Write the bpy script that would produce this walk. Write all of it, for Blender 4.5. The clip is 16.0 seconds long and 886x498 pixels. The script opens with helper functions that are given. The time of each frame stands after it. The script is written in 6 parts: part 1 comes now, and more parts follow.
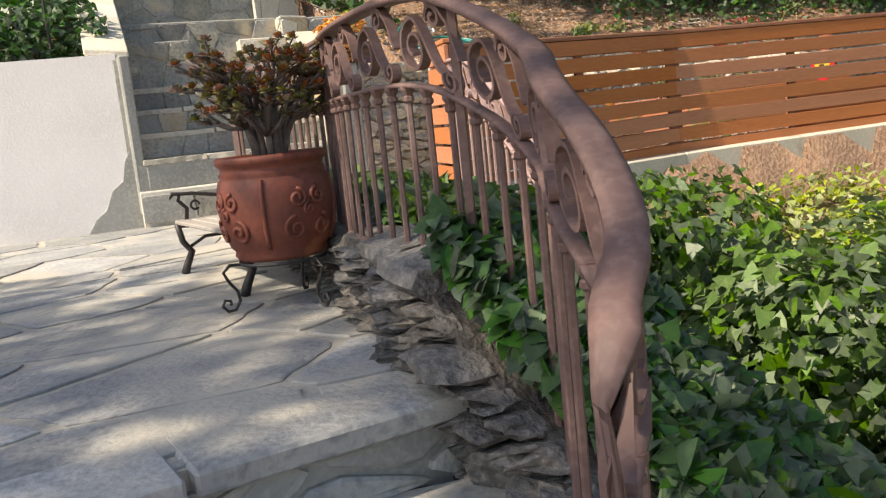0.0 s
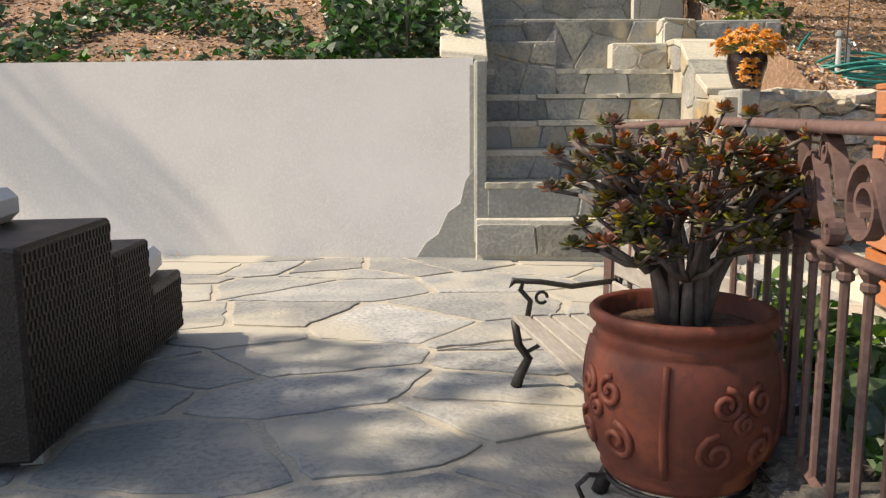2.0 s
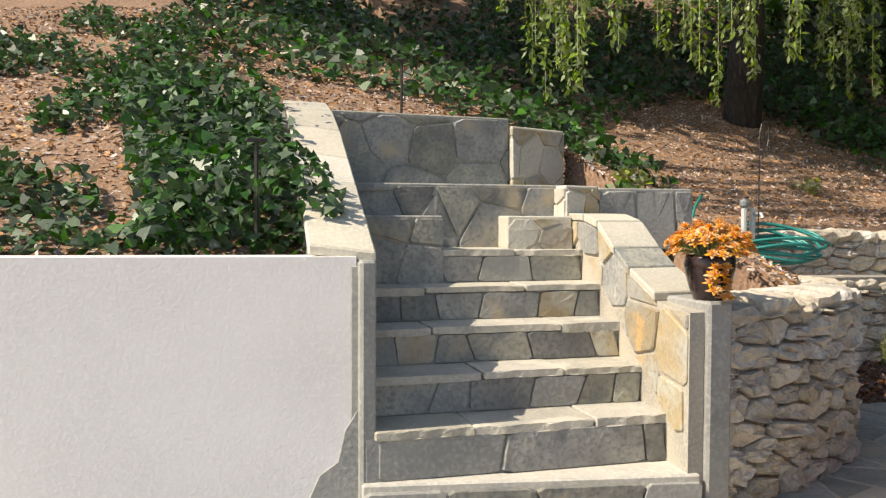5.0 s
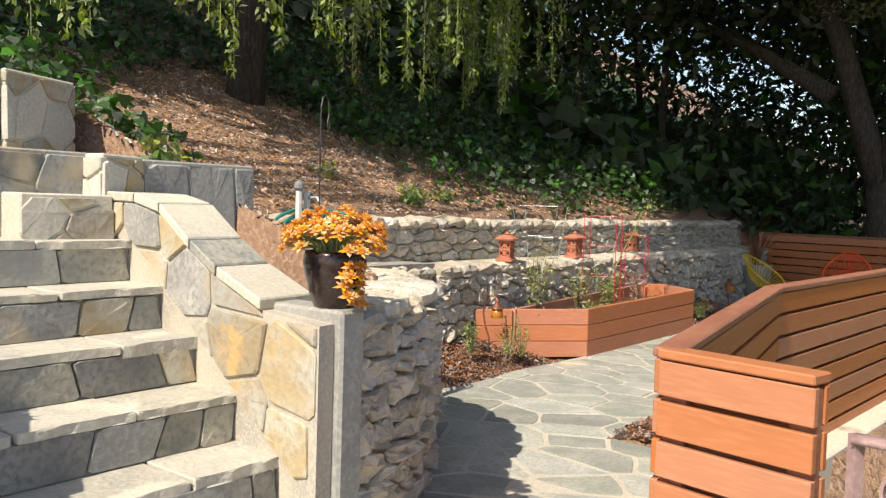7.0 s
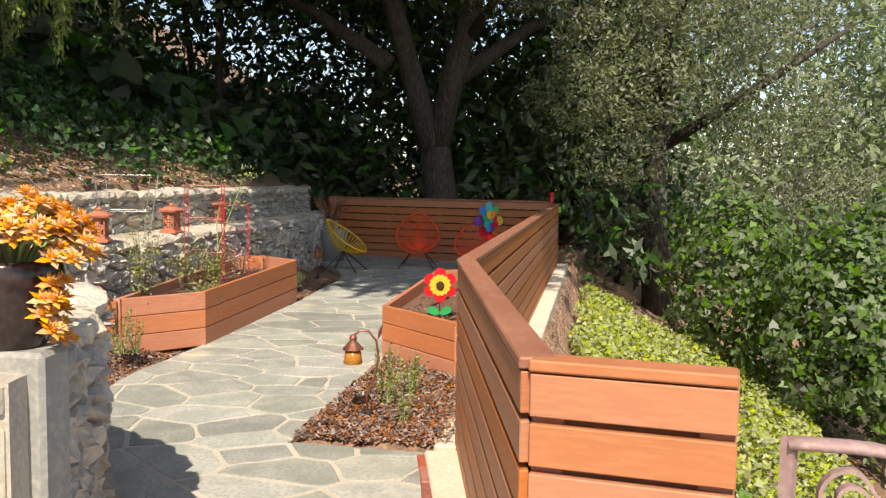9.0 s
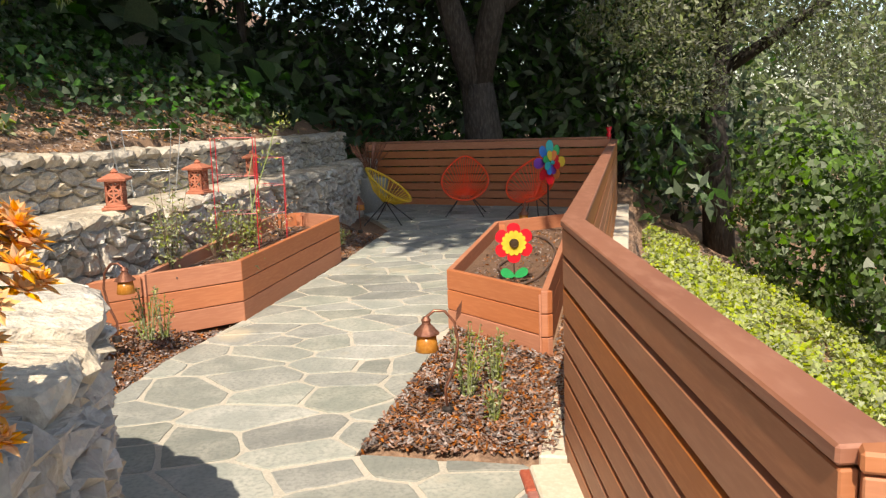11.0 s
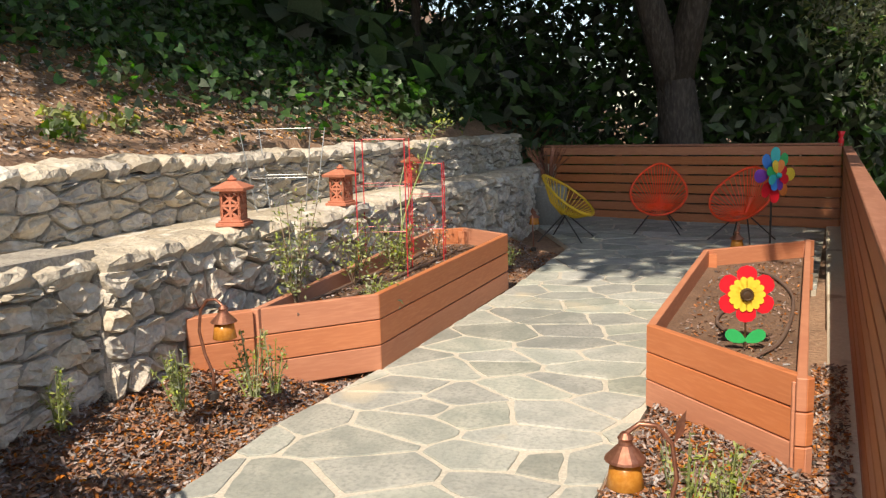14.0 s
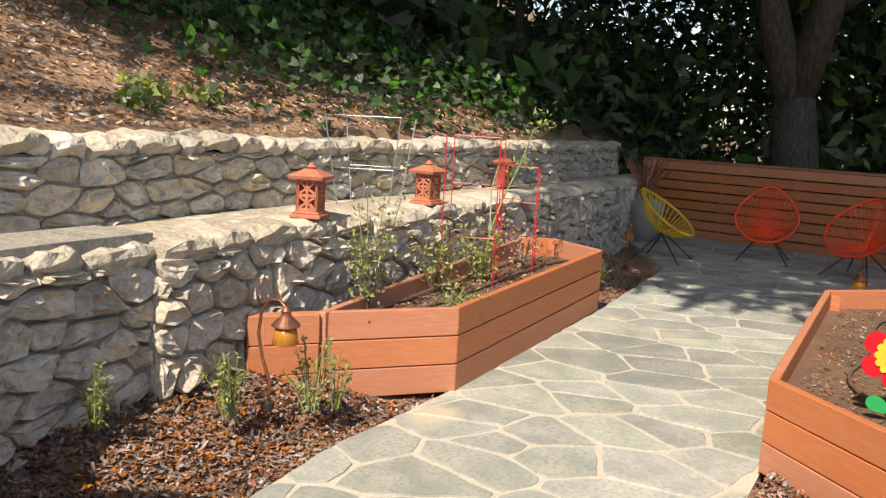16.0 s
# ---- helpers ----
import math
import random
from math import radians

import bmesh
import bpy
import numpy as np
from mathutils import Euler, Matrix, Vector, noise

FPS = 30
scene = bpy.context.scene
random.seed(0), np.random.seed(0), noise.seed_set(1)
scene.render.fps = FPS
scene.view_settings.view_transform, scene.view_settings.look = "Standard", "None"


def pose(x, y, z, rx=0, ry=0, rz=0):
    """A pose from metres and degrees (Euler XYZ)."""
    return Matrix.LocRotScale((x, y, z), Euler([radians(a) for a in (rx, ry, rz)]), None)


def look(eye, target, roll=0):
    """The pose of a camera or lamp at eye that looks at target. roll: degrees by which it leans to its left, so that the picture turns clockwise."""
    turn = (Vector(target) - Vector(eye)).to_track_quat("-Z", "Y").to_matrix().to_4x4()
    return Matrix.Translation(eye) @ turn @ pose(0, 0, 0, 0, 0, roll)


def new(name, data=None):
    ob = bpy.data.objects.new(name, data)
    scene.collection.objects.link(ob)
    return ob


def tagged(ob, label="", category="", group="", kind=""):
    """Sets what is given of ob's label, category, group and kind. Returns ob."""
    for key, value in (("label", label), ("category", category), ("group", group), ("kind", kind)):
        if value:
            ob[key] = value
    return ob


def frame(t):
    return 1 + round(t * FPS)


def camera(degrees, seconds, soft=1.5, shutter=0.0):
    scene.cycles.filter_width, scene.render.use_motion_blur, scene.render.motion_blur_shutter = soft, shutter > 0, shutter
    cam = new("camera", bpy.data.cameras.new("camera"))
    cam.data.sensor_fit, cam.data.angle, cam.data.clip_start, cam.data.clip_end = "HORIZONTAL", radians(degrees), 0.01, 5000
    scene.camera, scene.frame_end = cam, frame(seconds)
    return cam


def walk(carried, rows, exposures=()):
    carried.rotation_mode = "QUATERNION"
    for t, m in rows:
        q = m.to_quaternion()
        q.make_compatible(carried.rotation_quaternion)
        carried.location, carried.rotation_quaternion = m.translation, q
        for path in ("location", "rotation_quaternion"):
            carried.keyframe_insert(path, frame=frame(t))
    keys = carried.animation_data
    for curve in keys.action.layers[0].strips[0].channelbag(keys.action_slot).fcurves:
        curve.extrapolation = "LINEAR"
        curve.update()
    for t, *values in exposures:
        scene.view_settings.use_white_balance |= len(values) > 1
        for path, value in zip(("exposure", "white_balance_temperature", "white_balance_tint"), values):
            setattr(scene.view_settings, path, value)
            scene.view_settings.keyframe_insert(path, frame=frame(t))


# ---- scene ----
cam = camera(55.0, 16.0, soft=1.3)
PATH = [
    (0, (0.625, 0.283, 0.597), (1.639, 1.98, 0.29), -5.9),
    (0.5, (0.703, 0.528, 0.636), (1.609, 2.279, 0.299), -4.3),
    (1, (0.765, 0.958, 0.704), (1.642, 2.71, 0.301), -0.6),
    (1.5, (0.806, 1.23, 0.807), (1.543, 3.052, 0.437), 1.0),
    (2, (0.895, 1.497, 0.924), (1.215, 3.447, 0.614), -0.3),
    (2.5, (1.004, 1.814, 0.968), (1.239, 3.772, 0.632), -2.0),
    (3, (1.14, 2.051, 1.095), (1.692, 3.939, 0.737), -1.1),
    (3.5, (1.187, 2.298, 1.238), (1.835, 4.175, 1.002), -0.6),
    (3.7, (1.142, 2.442, 1.258), (1.814, 4.32, 1.113), -0.4),
    (5.8, (0.79, 3.667, 1.541), (1.793, 5.396, 1.473), 0.9),
    (6, (0.844, 3.787, 1.514), (2.002, 5.413, 1.385), 1.0),
    (6.5, (1.005, 4.147, 1.477), (2.514, 5.45, 1.313), 2.6),
    (7, (1.054, 4.475, 1.471), (2.768, 5.499, 1.371), 1.8),
    (7.5, (1.168, 4.824, 1.468), (2.969, 5.689, 1.371), -1.1),
    (8, (1.35, 5.052, 1.464), (3.217, 5.756, 1.325), -0.7),
    (8.5, (1.525, 5.281, 1.452), (3.495, 5.587, 1.296), 0.8),
    (9, (1.556, 5.453, 1.491), (3.55, 5.437, 1.332), 0.8),
    (9.5, (1.788, 5.587, 1.466), (3.778, 5.588, 1.268), -0.6),
    (9.7, (1.898, 5.614, 1.493), (3.888, 5.677, 1.302), -1.3),
    (11.8, (2.987, 5.739, 1.498), (4.958, 5.787, 1.159), -1.6),
    (12, (3.106, 5.725, 1.476), (5.079, 5.781, 1.153), -0.8),
    (12.5, (3.321, 5.781, 1.474), (5.295, 5.734, 1.154), 0.6),
    (13, (3.56, 5.884, 1.49), (5.536, 5.825, 1.19), -0.7),
    (13.5, (3.741, 5.938, 1.489), (5.705, 6.127, 1.166), -2.7),
    (14, (4.005, 5.874, 1.487), (5.93, 6.339, 1.205), -1.4),
    (14.5, (4.129, 5.888, 1.484), (6.021, 6.469, 1.196), 2.3),
    (15, (4.307, 5.964, 1.483), (6.203, 6.52, 1.168), 3.8),
    (15.5, (4.428, 6.056, 1.489), (6.319, 6.64, 1.195), 3.7),
    (16, (4.474, 6.067, 1.482), (6.346, 6.707, 1.193), 3.2),
]
EXPOSURES = [(0.0, 0.52, 7350, 12), (1.2, 0.33, 7400, 12), (3.0, 0.08, 7450, 12), (6.0, 0.34, 6900, 11), (8.5, 0.36, 7150, 13), (16.0, 0.37, 7200, 13)]
walk(cam, [(t, look(eye, target, roll)) for t, eye, target, roll in PATH], EXPOSURES)

# sun, sky
SUN_AZ, SUN_EL = 176.0, 47.0
sdir = Vector((math.cos(radians(SUN_EL)) * math.cos(radians(SUN_AZ)), math.cos(radians(SUN_EL)) * math.sin(radians(SUN_AZ)), math.sin(radians(SUN_EL))))
sun = new("sun", bpy.data.lights.new("sun", "SUN"))
sun.data.energy, sun.data.angle, sun.data.color = 5.0, radians(0.55), (1.0, 0.92, 0.80)
sun.matrix_world = look(tuple(sdir * 30), (0, 0, 0))
world = bpy.data.worlds.new("world")
scene.world = world
world.use_nodes = True
sky = world.node_tree.nodes.new("ShaderNodeTexSky")
sky.sky_type, sky.sun_disc = "NISHITA", False
sky.sun_elevation, sky.sun_rotation = radians(SUN_EL), radians(90 - SUN_AZ)
world.node_tree.links.new(sky.outputs[0], world.node_tree.nodes["Background"].inputs[0])
world.node_tree.nodes["Background"].inputs[1].default_value = 0.15


# ---- materials ----
def mat(name, a, b=None, c=None, scale=6.0, fine=60.0, rough=0.8, bump=0.3, dist=0.01, metal=0.0, vary="", amount=0.25, contrast=1.0, stretch=(1, 1, 1), trans=0.0, wear=None):
    """A surface of two or three colours mixed by coarse and fine noise, varied from piece to piece."""
    m = bpy.data.materials.new(name)
    m.use_nodes = True
    nt = m.node_tree
    n, l = nt.nodes, nt.links
    bsdf = n["Principled BSDF"]
    b = b or tuple(v * 0.7 for v in a)
    c = c or tuple((u + v) / 2 * 1.15 for u, v in zip(a, b))
    tc = n.new("ShaderNodeTexCoord")
    mp = n.new("ShaderNodeMapping")
    mp.inputs["Scale"].default_value = stretch
    l.new(tc.outputs["Object"], mp.inputs["Vector"])
    n1, n2 = n.new("ShaderNodeTexNoise"), n.new("ShaderNodeTexNoise")
    for q, s, d in ((n1, scale, 4), (n2, fine, 3)):
        q.inputs["Scale"].default_value = s
        q.inputs["Detail"].default_value = d
        l.new(mp.outputs[0], q.inputs["Vector"])
    r1 = n.new("ShaderNodeValToRGB")
    r1.color_ramp.elements[0].position, r1.color_ramp.elements[0].color = 0.5 - 0.18 / contrast, (*a, 1)
    r1.color_ramp.elements[1].position, r1.color_ramp.elements[1].color = 0.5 + 0.18 / contrast, (*b, 1)
    l.new(n1.outputs["Fac"], r1.inputs[0])
    mx = n.new("ShaderNodeMix")
    mx.data_type = "RGBA"
    mr = n.new("ShaderNodeMapRange")
    mr.inputs[1].default_value, mr.inputs[2].default_value = 0.45, 0.7
    mr.inputs[4].default_value = 0.75
    l.new(n2.outputs["Fac"], mr.inputs[0])
    l.new(mr.outputs[0], mx.inputs[0])
    l.new(r1.outputs[0], mx.inputs[6])
    mx.inputs[7].default_value = (*c, 1)
    col = mx.outputs[2]
    if vary:
        if vary == "island":
            src = n.new("ShaderNodeNewGeometry").outputs["Random Per Island"]
        else:
            src = n.new("ShaderNodeObjectInfo").outputs["Random"]
        hs = n.new("ShaderNodeHueSaturation")
        m1, m2 = n.new("ShaderNodeMapRange"), n.new("ShaderNodeMapRange")
        m1.inputs[3].default_value, m1.inputs[4].default_value = 1 - amount, 1 + amount
        l.new(src, m1.inputs[0])
        l.new(m1.outputs[0], hs.inputs["Value"])
        mu = n.new("ShaderNodeMath")
        mu.operation = "FRACT"
        mm = n.new("ShaderNodeMath")
        mm.operation = "MULTIPLY"
        mm.inputs[1].default_value = 7.31
        l.new(src, mm.inputs[0])
        l.new(mm.outputs[0], mu.inputs[0])
        l.new(mu.outputs[0], m2.inputs[0])
        m2.inputs[3].default_value, m2.inputs[4].default_value = 1 - amount * 1.6, 1 + amount * 1.2
        l.new(m2.outputs[0], hs.inputs["Saturation"])
        l.new(col, hs.inputs["Color"])
        col = hs.outputs[0]
    if wear:
        n3 = n.new("ShaderNodeTexNoise")
        n3.inputs["Scale"].default_value, n3.inputs["Detail"].default_value = wear[1], 6
        l.new(tc.outputs["Object"], n3.inputs["Vector"])
        m3 = n.new("ShaderNodeMapRange")
        m3.inputs[1].default_value, m3.inputs[2].default_value = wear[2], wear[2] + 0.08
        l.new(n3.outputs["Fac"], m3.inputs[0])
        x3 = n.new("ShaderNodeMix")
        x3.data_type = "RGBA"
        l.new(m3.outputs[0], x3.inputs[0])
        l.new(col, x3.inputs[6])
        x3.inputs[7].default_value = (*wear[0], 1)
        col = x3.outputs[2]
    l.new(col, bsdf.inputs["Base Color"])
    bsdf.inputs["Roughness"].default_value = rough
    bsdf.inputs["Metallic"].default_value = metal
    if bump:
        bp = n.new("ShaderNodeBump")
        bp.inputs["Strength"].default_value, bp.inputs["Distance"].default_value = bump, dist
        ad = n.new("ShaderNodeMath")
        ad.operation = "MULTIPLY_ADD"
        ad.inputs[1].default_value = 0.5
        l.new(n2.outputs["Fac"], ad.inputs[0])
        l.new(n1.outputs["Fac"], ad.inputs[2])
        l.new(ad.outputs[0], bp.inputs["Height"])
        l.new(bp.outputs[0], bsdf.inputs["Normal"])
    if trans:
        tr = n.new("ShaderNodeBsdfTranslucent")
        l.new(col, tr.inputs["Color"])
        ms = n.new("ShaderNodeMixShader")
        ms.inputs[0].default_value = trans
        l.new(bsdf.outputs[0], ms.inputs[1])
        l.new(tr.outputs[0], ms.inputs[2])
        l.new(ms.outputs[0], n["Material Output"].inputs["Surface"])
    return m


M = {}
M["slate"] = mat("slate", (0.29, 0.30, 0.30), (0.45, 0.445, 0.41), (0.20, 0.21, 0.215), 3.2, 42, 0.6, 0.9, 0.014, vary="object", amount=0.22, contrast=1.3, wear=((0.48, 0.45, 0.38), 1.1, 0.5))
M["pathstone"] = mat("path_stone", (0.30, 0.32, 0.285), (0.42, 0.425, 0.375), (0.24, 0.26, 0.235), 5.0, 45, 0.7, 0.7, 0.01, vary="object", amount=0.22, contrast=1.4, wear=((0.48, 0.44, 0.34), 1.4, 0.63))
M["mortar"] = mat("mortar", (0.52, 0.48, 0.40), (0.45, 0.42, 0.35), (0.64, 0.6, 0.51), 2.0, 80, 0.9, 0.4, 0.006)
M["grout"] = mat("terrace_grout", (0.50, 0.45, 0.36), (0.34, 0.32, 0.28), (0.56, 0.51, 0.42), 3.0, 70, 0.9, 0.5, 0.008)
M["stucco"] = mat("stucco", (0.80, 0.77, 0.745), (0.72, 0.69, 0.665), (0.84, 0.81, 0.79), 1.6, 60, 0.9, 0.4, 0.008, wear=((0.66, 0.64, 0.6), 0.6, 0.62))
M["stone"] = mat("veneer_stone", (0.22, 0.225, 0.21), (0.36, 0.345, 0.29), (0.15, 0.155, 0.15), 7, 40, 0.75, 0.7, 0.014, vary="object", amount=0.32, wear=((0.45, 0.38, 0.27), 2.5, 0.62))
M["warm"] = mat("warm_veneer_stone", (0.42, 0.33, 0.19), (0.44, 0.425, 0.36), (0.34, 0.27, 0.17), 5, 30, 0.75, 0.9, 0.014, vary="object", amount=0.22, contrast=1.5, wear=((0.52, 0.35, 0.16), 4.0, 0.60))
M["cream"] = mat("cream_coping", (0.58, 0.54, 0.44), (0.45, 0.43, 0.36), (0.66, 0.62, 0.53), 3, 50, 0.85, 0.5, 0.01, vary="object", amount=0.12)
M["tread"] = mat("stair_tread_slate", (0.50, 0.47, 0.39), (0.36, 0.35, 0.31), (0.58, 0.54, 0.45), 5, 40, 0.8, 0.9, 0.014, vary="object", amount=0.14, wear=((0.60, 0.56, 0.46), 3.5, 0.58))
M["cement"] = mat("cement", (0.34, 0.34, 0.31), (0.25, 0.25, 0.235), (0.41, 0.40, 0.36), 2.2, 45, 0.9, 0.6, 0.01)
M["rubble"] = mat("rubble_stone", (0.53, 0.465, 0.37), (0.40, 0.36, 0.295), (0.62, 0.565, 0.465), 11, 38, 0.92, 1.0, 0.03, vary="object", amount=0.2, wear=((0.62, 0.59, 0.52), 5.0, 0.57))
# near-black wall core: the shade between the stones is put into its colour
M["dark_back"] = mat("crevice_shade", (0.10, 0.09, 0.08), (0.05, 0.045, 0.04), (0.15, 0.135, 0.12), 7, 50, 0.95, 1.0, 0.03)
M["rubble_back"] = mat("rubble_mortar", (0.38, 0.35, 0.30), (0.25, 0.23, 0.20), (0.48, 0.45, 0.39), 7, 50, 0.95, 1.0, 0.03)
M["dark_rubble"] = mat("weathered_stone", (0.15, 0.14, 0.125), (0.08, 0.073, 0.066), (0.26, 0.24, 0.21), 8, 45, 0.92, 1.0, 0.03, vary="object", amount=0.25)
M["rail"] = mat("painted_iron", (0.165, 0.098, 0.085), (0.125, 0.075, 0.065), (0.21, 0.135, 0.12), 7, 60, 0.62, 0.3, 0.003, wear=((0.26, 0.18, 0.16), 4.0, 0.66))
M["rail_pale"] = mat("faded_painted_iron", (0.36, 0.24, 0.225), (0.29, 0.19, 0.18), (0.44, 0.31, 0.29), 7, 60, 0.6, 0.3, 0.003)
M["fence"] = mat("stained_redwood", (0.46, 0.165, 0.06), (0.40, 0.14, 0.052), (0.50, 0.195, 0.08), 3, 26, 0.55, 0.15, 0.003, vary="object", amount=0.07, stretch=(0.4, 0.4, 3))
M["fence_cap"] = mat("stained_cap", (0.34, 0.145, 0.085), (0.27, 0.11, 0.065), (0.40, 0.19, 0.12), 5, 30, 0.55, 0.3, 0.004, stretch=(0.3, 0.8, 3))
M["planter"] = mat("stained_planter_wood", (0.50, 0.19, 0.09), (0.44, 0.16, 0.078), (0.54, 0.22, 0.11), 3, 26, 0.6, 0.15, 0.003, vary="object", amount=0.07, stretch=(0.4, 0.4, 3))
M["soil"] = mat("soil", (0.15, 0.085, 0.05), (0.22, 0.13, 0.08), (0.09, 0.05, 0.035), 4, 60, 0.98, 1.0, 0.03)
M["hill"] = mat("hillside_soil", (0.30, 0.185, 0.115), (0.19, 0.115, 0.075), (0.40, 0.27, 0.18), 1.2, 30, 0.98, 1.0, 0.04)
M["chips"] = mat("wood_chips", (0.27, 0.13, 0.075), (0.13, 0.06, 0.04), (0.46, 0.29, 0.19), 9, 60, 0.9, 0.3, 0.004, vary="island", amount=0.55)
M["straw"] = mat("dry_litter", (0.50, 0.33, 0.21), (0.30, 0.17, 0.10), (0.62, 0.46, 0.32), 9, 60, 0.9, 0.3, 0.004, vary="island", amount=0.5)
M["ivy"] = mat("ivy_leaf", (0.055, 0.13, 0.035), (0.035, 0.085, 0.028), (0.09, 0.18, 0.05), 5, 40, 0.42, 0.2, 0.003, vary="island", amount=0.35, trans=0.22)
# paler, yellower green than ivy_leaf, and more translucent
M["ivy_light"] = mat("pale_ivy_leaf", (0.125, 0.22, 0.055), (0.085, 0.16, 0.04), (0.19, 0.29, 0.08), 5, 40, 0.45, 0.2, 0.003, vary="island", amount=0.35, trans=0.4)
M["lime"] = mat("lime_leaf", (0.36, 0.42, 0.08), (0.24, 0.33, 0.06), (0.5, 0.5, 0.15), 5, 40, 0.5, 0.2, 0.003, vary="island", amount=0.3, trans=0.3)
M["oak"] = mat("oak_leaf", (0.20, 0.24, 0.12), (0.14, 0.18, 0.08), (0.28, 0.31, 0.18), 5, 40, 0.5, 0.2, 0.003, vary="island", amount=0.4, trans=0.4)
# the haze of the far trees is mixed into this paler leaf colour
M["valley"] = mat("hazy_valley_leaf", (0.24, 0.31, 0.15), (0.17, 0.24, 0.11), (0.32, 0.38, 0.2), 5, 40, 0.6, 0.2, 0.003, vary="island", amount=0.3, trans=0.35)
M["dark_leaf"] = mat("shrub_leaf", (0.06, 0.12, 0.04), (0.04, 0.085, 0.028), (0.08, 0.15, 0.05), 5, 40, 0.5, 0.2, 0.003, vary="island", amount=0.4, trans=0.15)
M["pepper"] = mat("pepper_tree_leaf", (0.26, 0.36, 0.08), (0.17, 0.27, 0.05), (0.36, 0.44, 0.12), 5, 40, 0.5, 0.2, 0.003, vary="island", amount=0.3, trans=0.35)
M["bark"] = mat("bark", (0.055, 0.047, 0.04), (0.03, 0.026, 0.022), (0.10, 0.088, 0.078), 6, 30, 0.95, 1.0, 0.03, stretch=(1, 1, 0.3))
M["twig"] = mat("twig", (0.2, 0.14, 0.09), (0.13, 0.09, 0.06), (0.28, 0.21, 0.14), 9, 50, 0.9, 0.3, 0.003)
M["stalk"] = mat("green_stalk", (0.22, 0.27, 0.10), (0.15, 0.2, 0.07), (0.32, 0.34, 0.16), 9, 50, 0.7, 0.2, 0.003, vary="island", amount=0.3)
M["herb"] = mat("herb_leaf", (0.30, 0.35, 0.10), (0.19, 0.25, 0.07), (0.42, 0.43, 0.18), 9, 50, 0.6, 0.2, 0.003, vary="island", amount=0.35, trans=0.25)
M["clay"] = mat("terracotta_urn", (0.17, 0.046, 0.028), (0.22, 0.06, 0.034), (0.12, 0.036, 0.026), 6, 45, 0.6, 0.45, 0.006, wear=((0.42, 0.15, 0.065), 2.6, 0.6))
M["tile_clay"] = mat("terracotta", (0.46, 0.16, 0.09), (0.38, 0.13, 0.075), (0.52, 0.21, 0.13), 8, 60, 0.85, 0.4, 0.004)
M["black"] = mat("black_iron", (0.02, 0.018, 0.017), (0.03, 0.026, 0.024), (0.05, 0.04, 0.035), 10, 80, 0.5, 0.3, 0.002)
M["steel"] = mat("galvanised_wire", (0.40, 0.42, 0.42), (0.3, 0.32, 0.32), (0.5, 0.52, 0.5), 10, 80, 0.45, 0.2, 0.002, metal=0.6)
M["redwire"] = mat("red_coated_wire", (0.55, 0.02, 0.03), (0.45, 0.015, 0.025), (0.62, 0.05, 0.06), 10, 80, 0.4, 0.1, 0.001)
M["pot"] = mat("glazed_pot", (0.025, 0.015, 0.014), (0.035, 0.022, 0.02), (0.05, 0.03, 0.028), 5, 60, 0.18, 0.1, 0.002)
M["orange"] = mat("orange_succulent", (0.85, 0.40, 0.05), (0.75, 0.30, 0.04), (0.92, 0.55, 0.14), 8, 50, 0.5, 0.2, 0.003, vary="island", amount=0.2, trans=0.15)
M["jade"] = mat("jade_leaf", (0.15, 0.15, 0.04), (0.11, 0.12, 0.03), (0.22, 0.11, 0.04), 5, 22, 0.4, 0.2, 0.004, vary="island", amount=0.35)
M["jade_red"] = mat("red_tinged_leaf", (0.26, 0.075, 0.035), (0.17, 0.09, 0.03), (0.33, 0.11, 0.05), 5, 22, 0.4, 0.2, 0.004, vary="island", amount=0.3)
M["jade_stem"] = mat("jade_stem", (0.16, 0.13, 0.12), (0.11, 0.09, 0.08), (0.22, 0.19, 0.17), 9, 50, 0.85, 0.5, 0.005)
M["wood_grey"] = mat("weathered_slat", (0.36, 0.33, 0.29), (0.27, 0.245, 0.215), (0.44, 0.41, 0.37), 5, 40, 0.85, 0.4, 0.004, stretch=(3, 0.4, 1))
M["wicker"] = mat("dark_wicker", (0.03, 0.022, 0.018), (0.02, 0.015, 0.012), (0.05, 0.038, 0.03), 12, 120, 0.5, 1.0, 0.01)
M["cushion"] = mat("white_cushion", (0.80, 0.80, 0.79), (0.75, 0.75, 0.75), (0.83, 0.83, 0.82), 2, 90, 0.9, 0.2, 0.003)
M["hose"] = mat("green_hose", (0.02, 0.22, 0.19), (0.015, 0.16, 0.14), (0.04, 0.3, 0.26), 9, 60, 0.35, 0.1, 0.002)
M["drip"] = mat("brown_drip_line", (0.16, 0.10, 0.075), (0.12, 0.075, 0.055), (0.2, 0.14, 0.11), 9, 60, 0.6, 0.1, 0.002)
M["copper"] = mat("copper_lamp", (0.32, 0.14, 0.085), (0.24, 0.10, 0.07), (0.4, 0.2, 0.13), 12, 70, 0.42, 0.2, 0.002, metal=0.7)
M["amber"] = mat("amber_glass", (0.62, 0.26, 0.04), (0.52, 0.2, 0.03), (0.7, 0.34, 0.07), 12, 70, 0.25, 0.1, 0.002, trans=0.3)
M["brick"] = mat("red_brick_edging", (0.36, 0.11, 0.075), (0.28, 0.085, 0.06), (0.42, 0.16, 0.11), 9, 60, 0.85, 0.4, 0.005, vary="object", amount=0.15)
M["kerb"] = mat("cream_kerb", (0.66, 0.60, 0.47), (0.56, 0.5, 0.39), (0.72, 0.67, 0.56), 2.0, 50, 0.85, 0.4, 0.006, wear=((0.40, 0.33, 0.24), 2.2, 0.62))
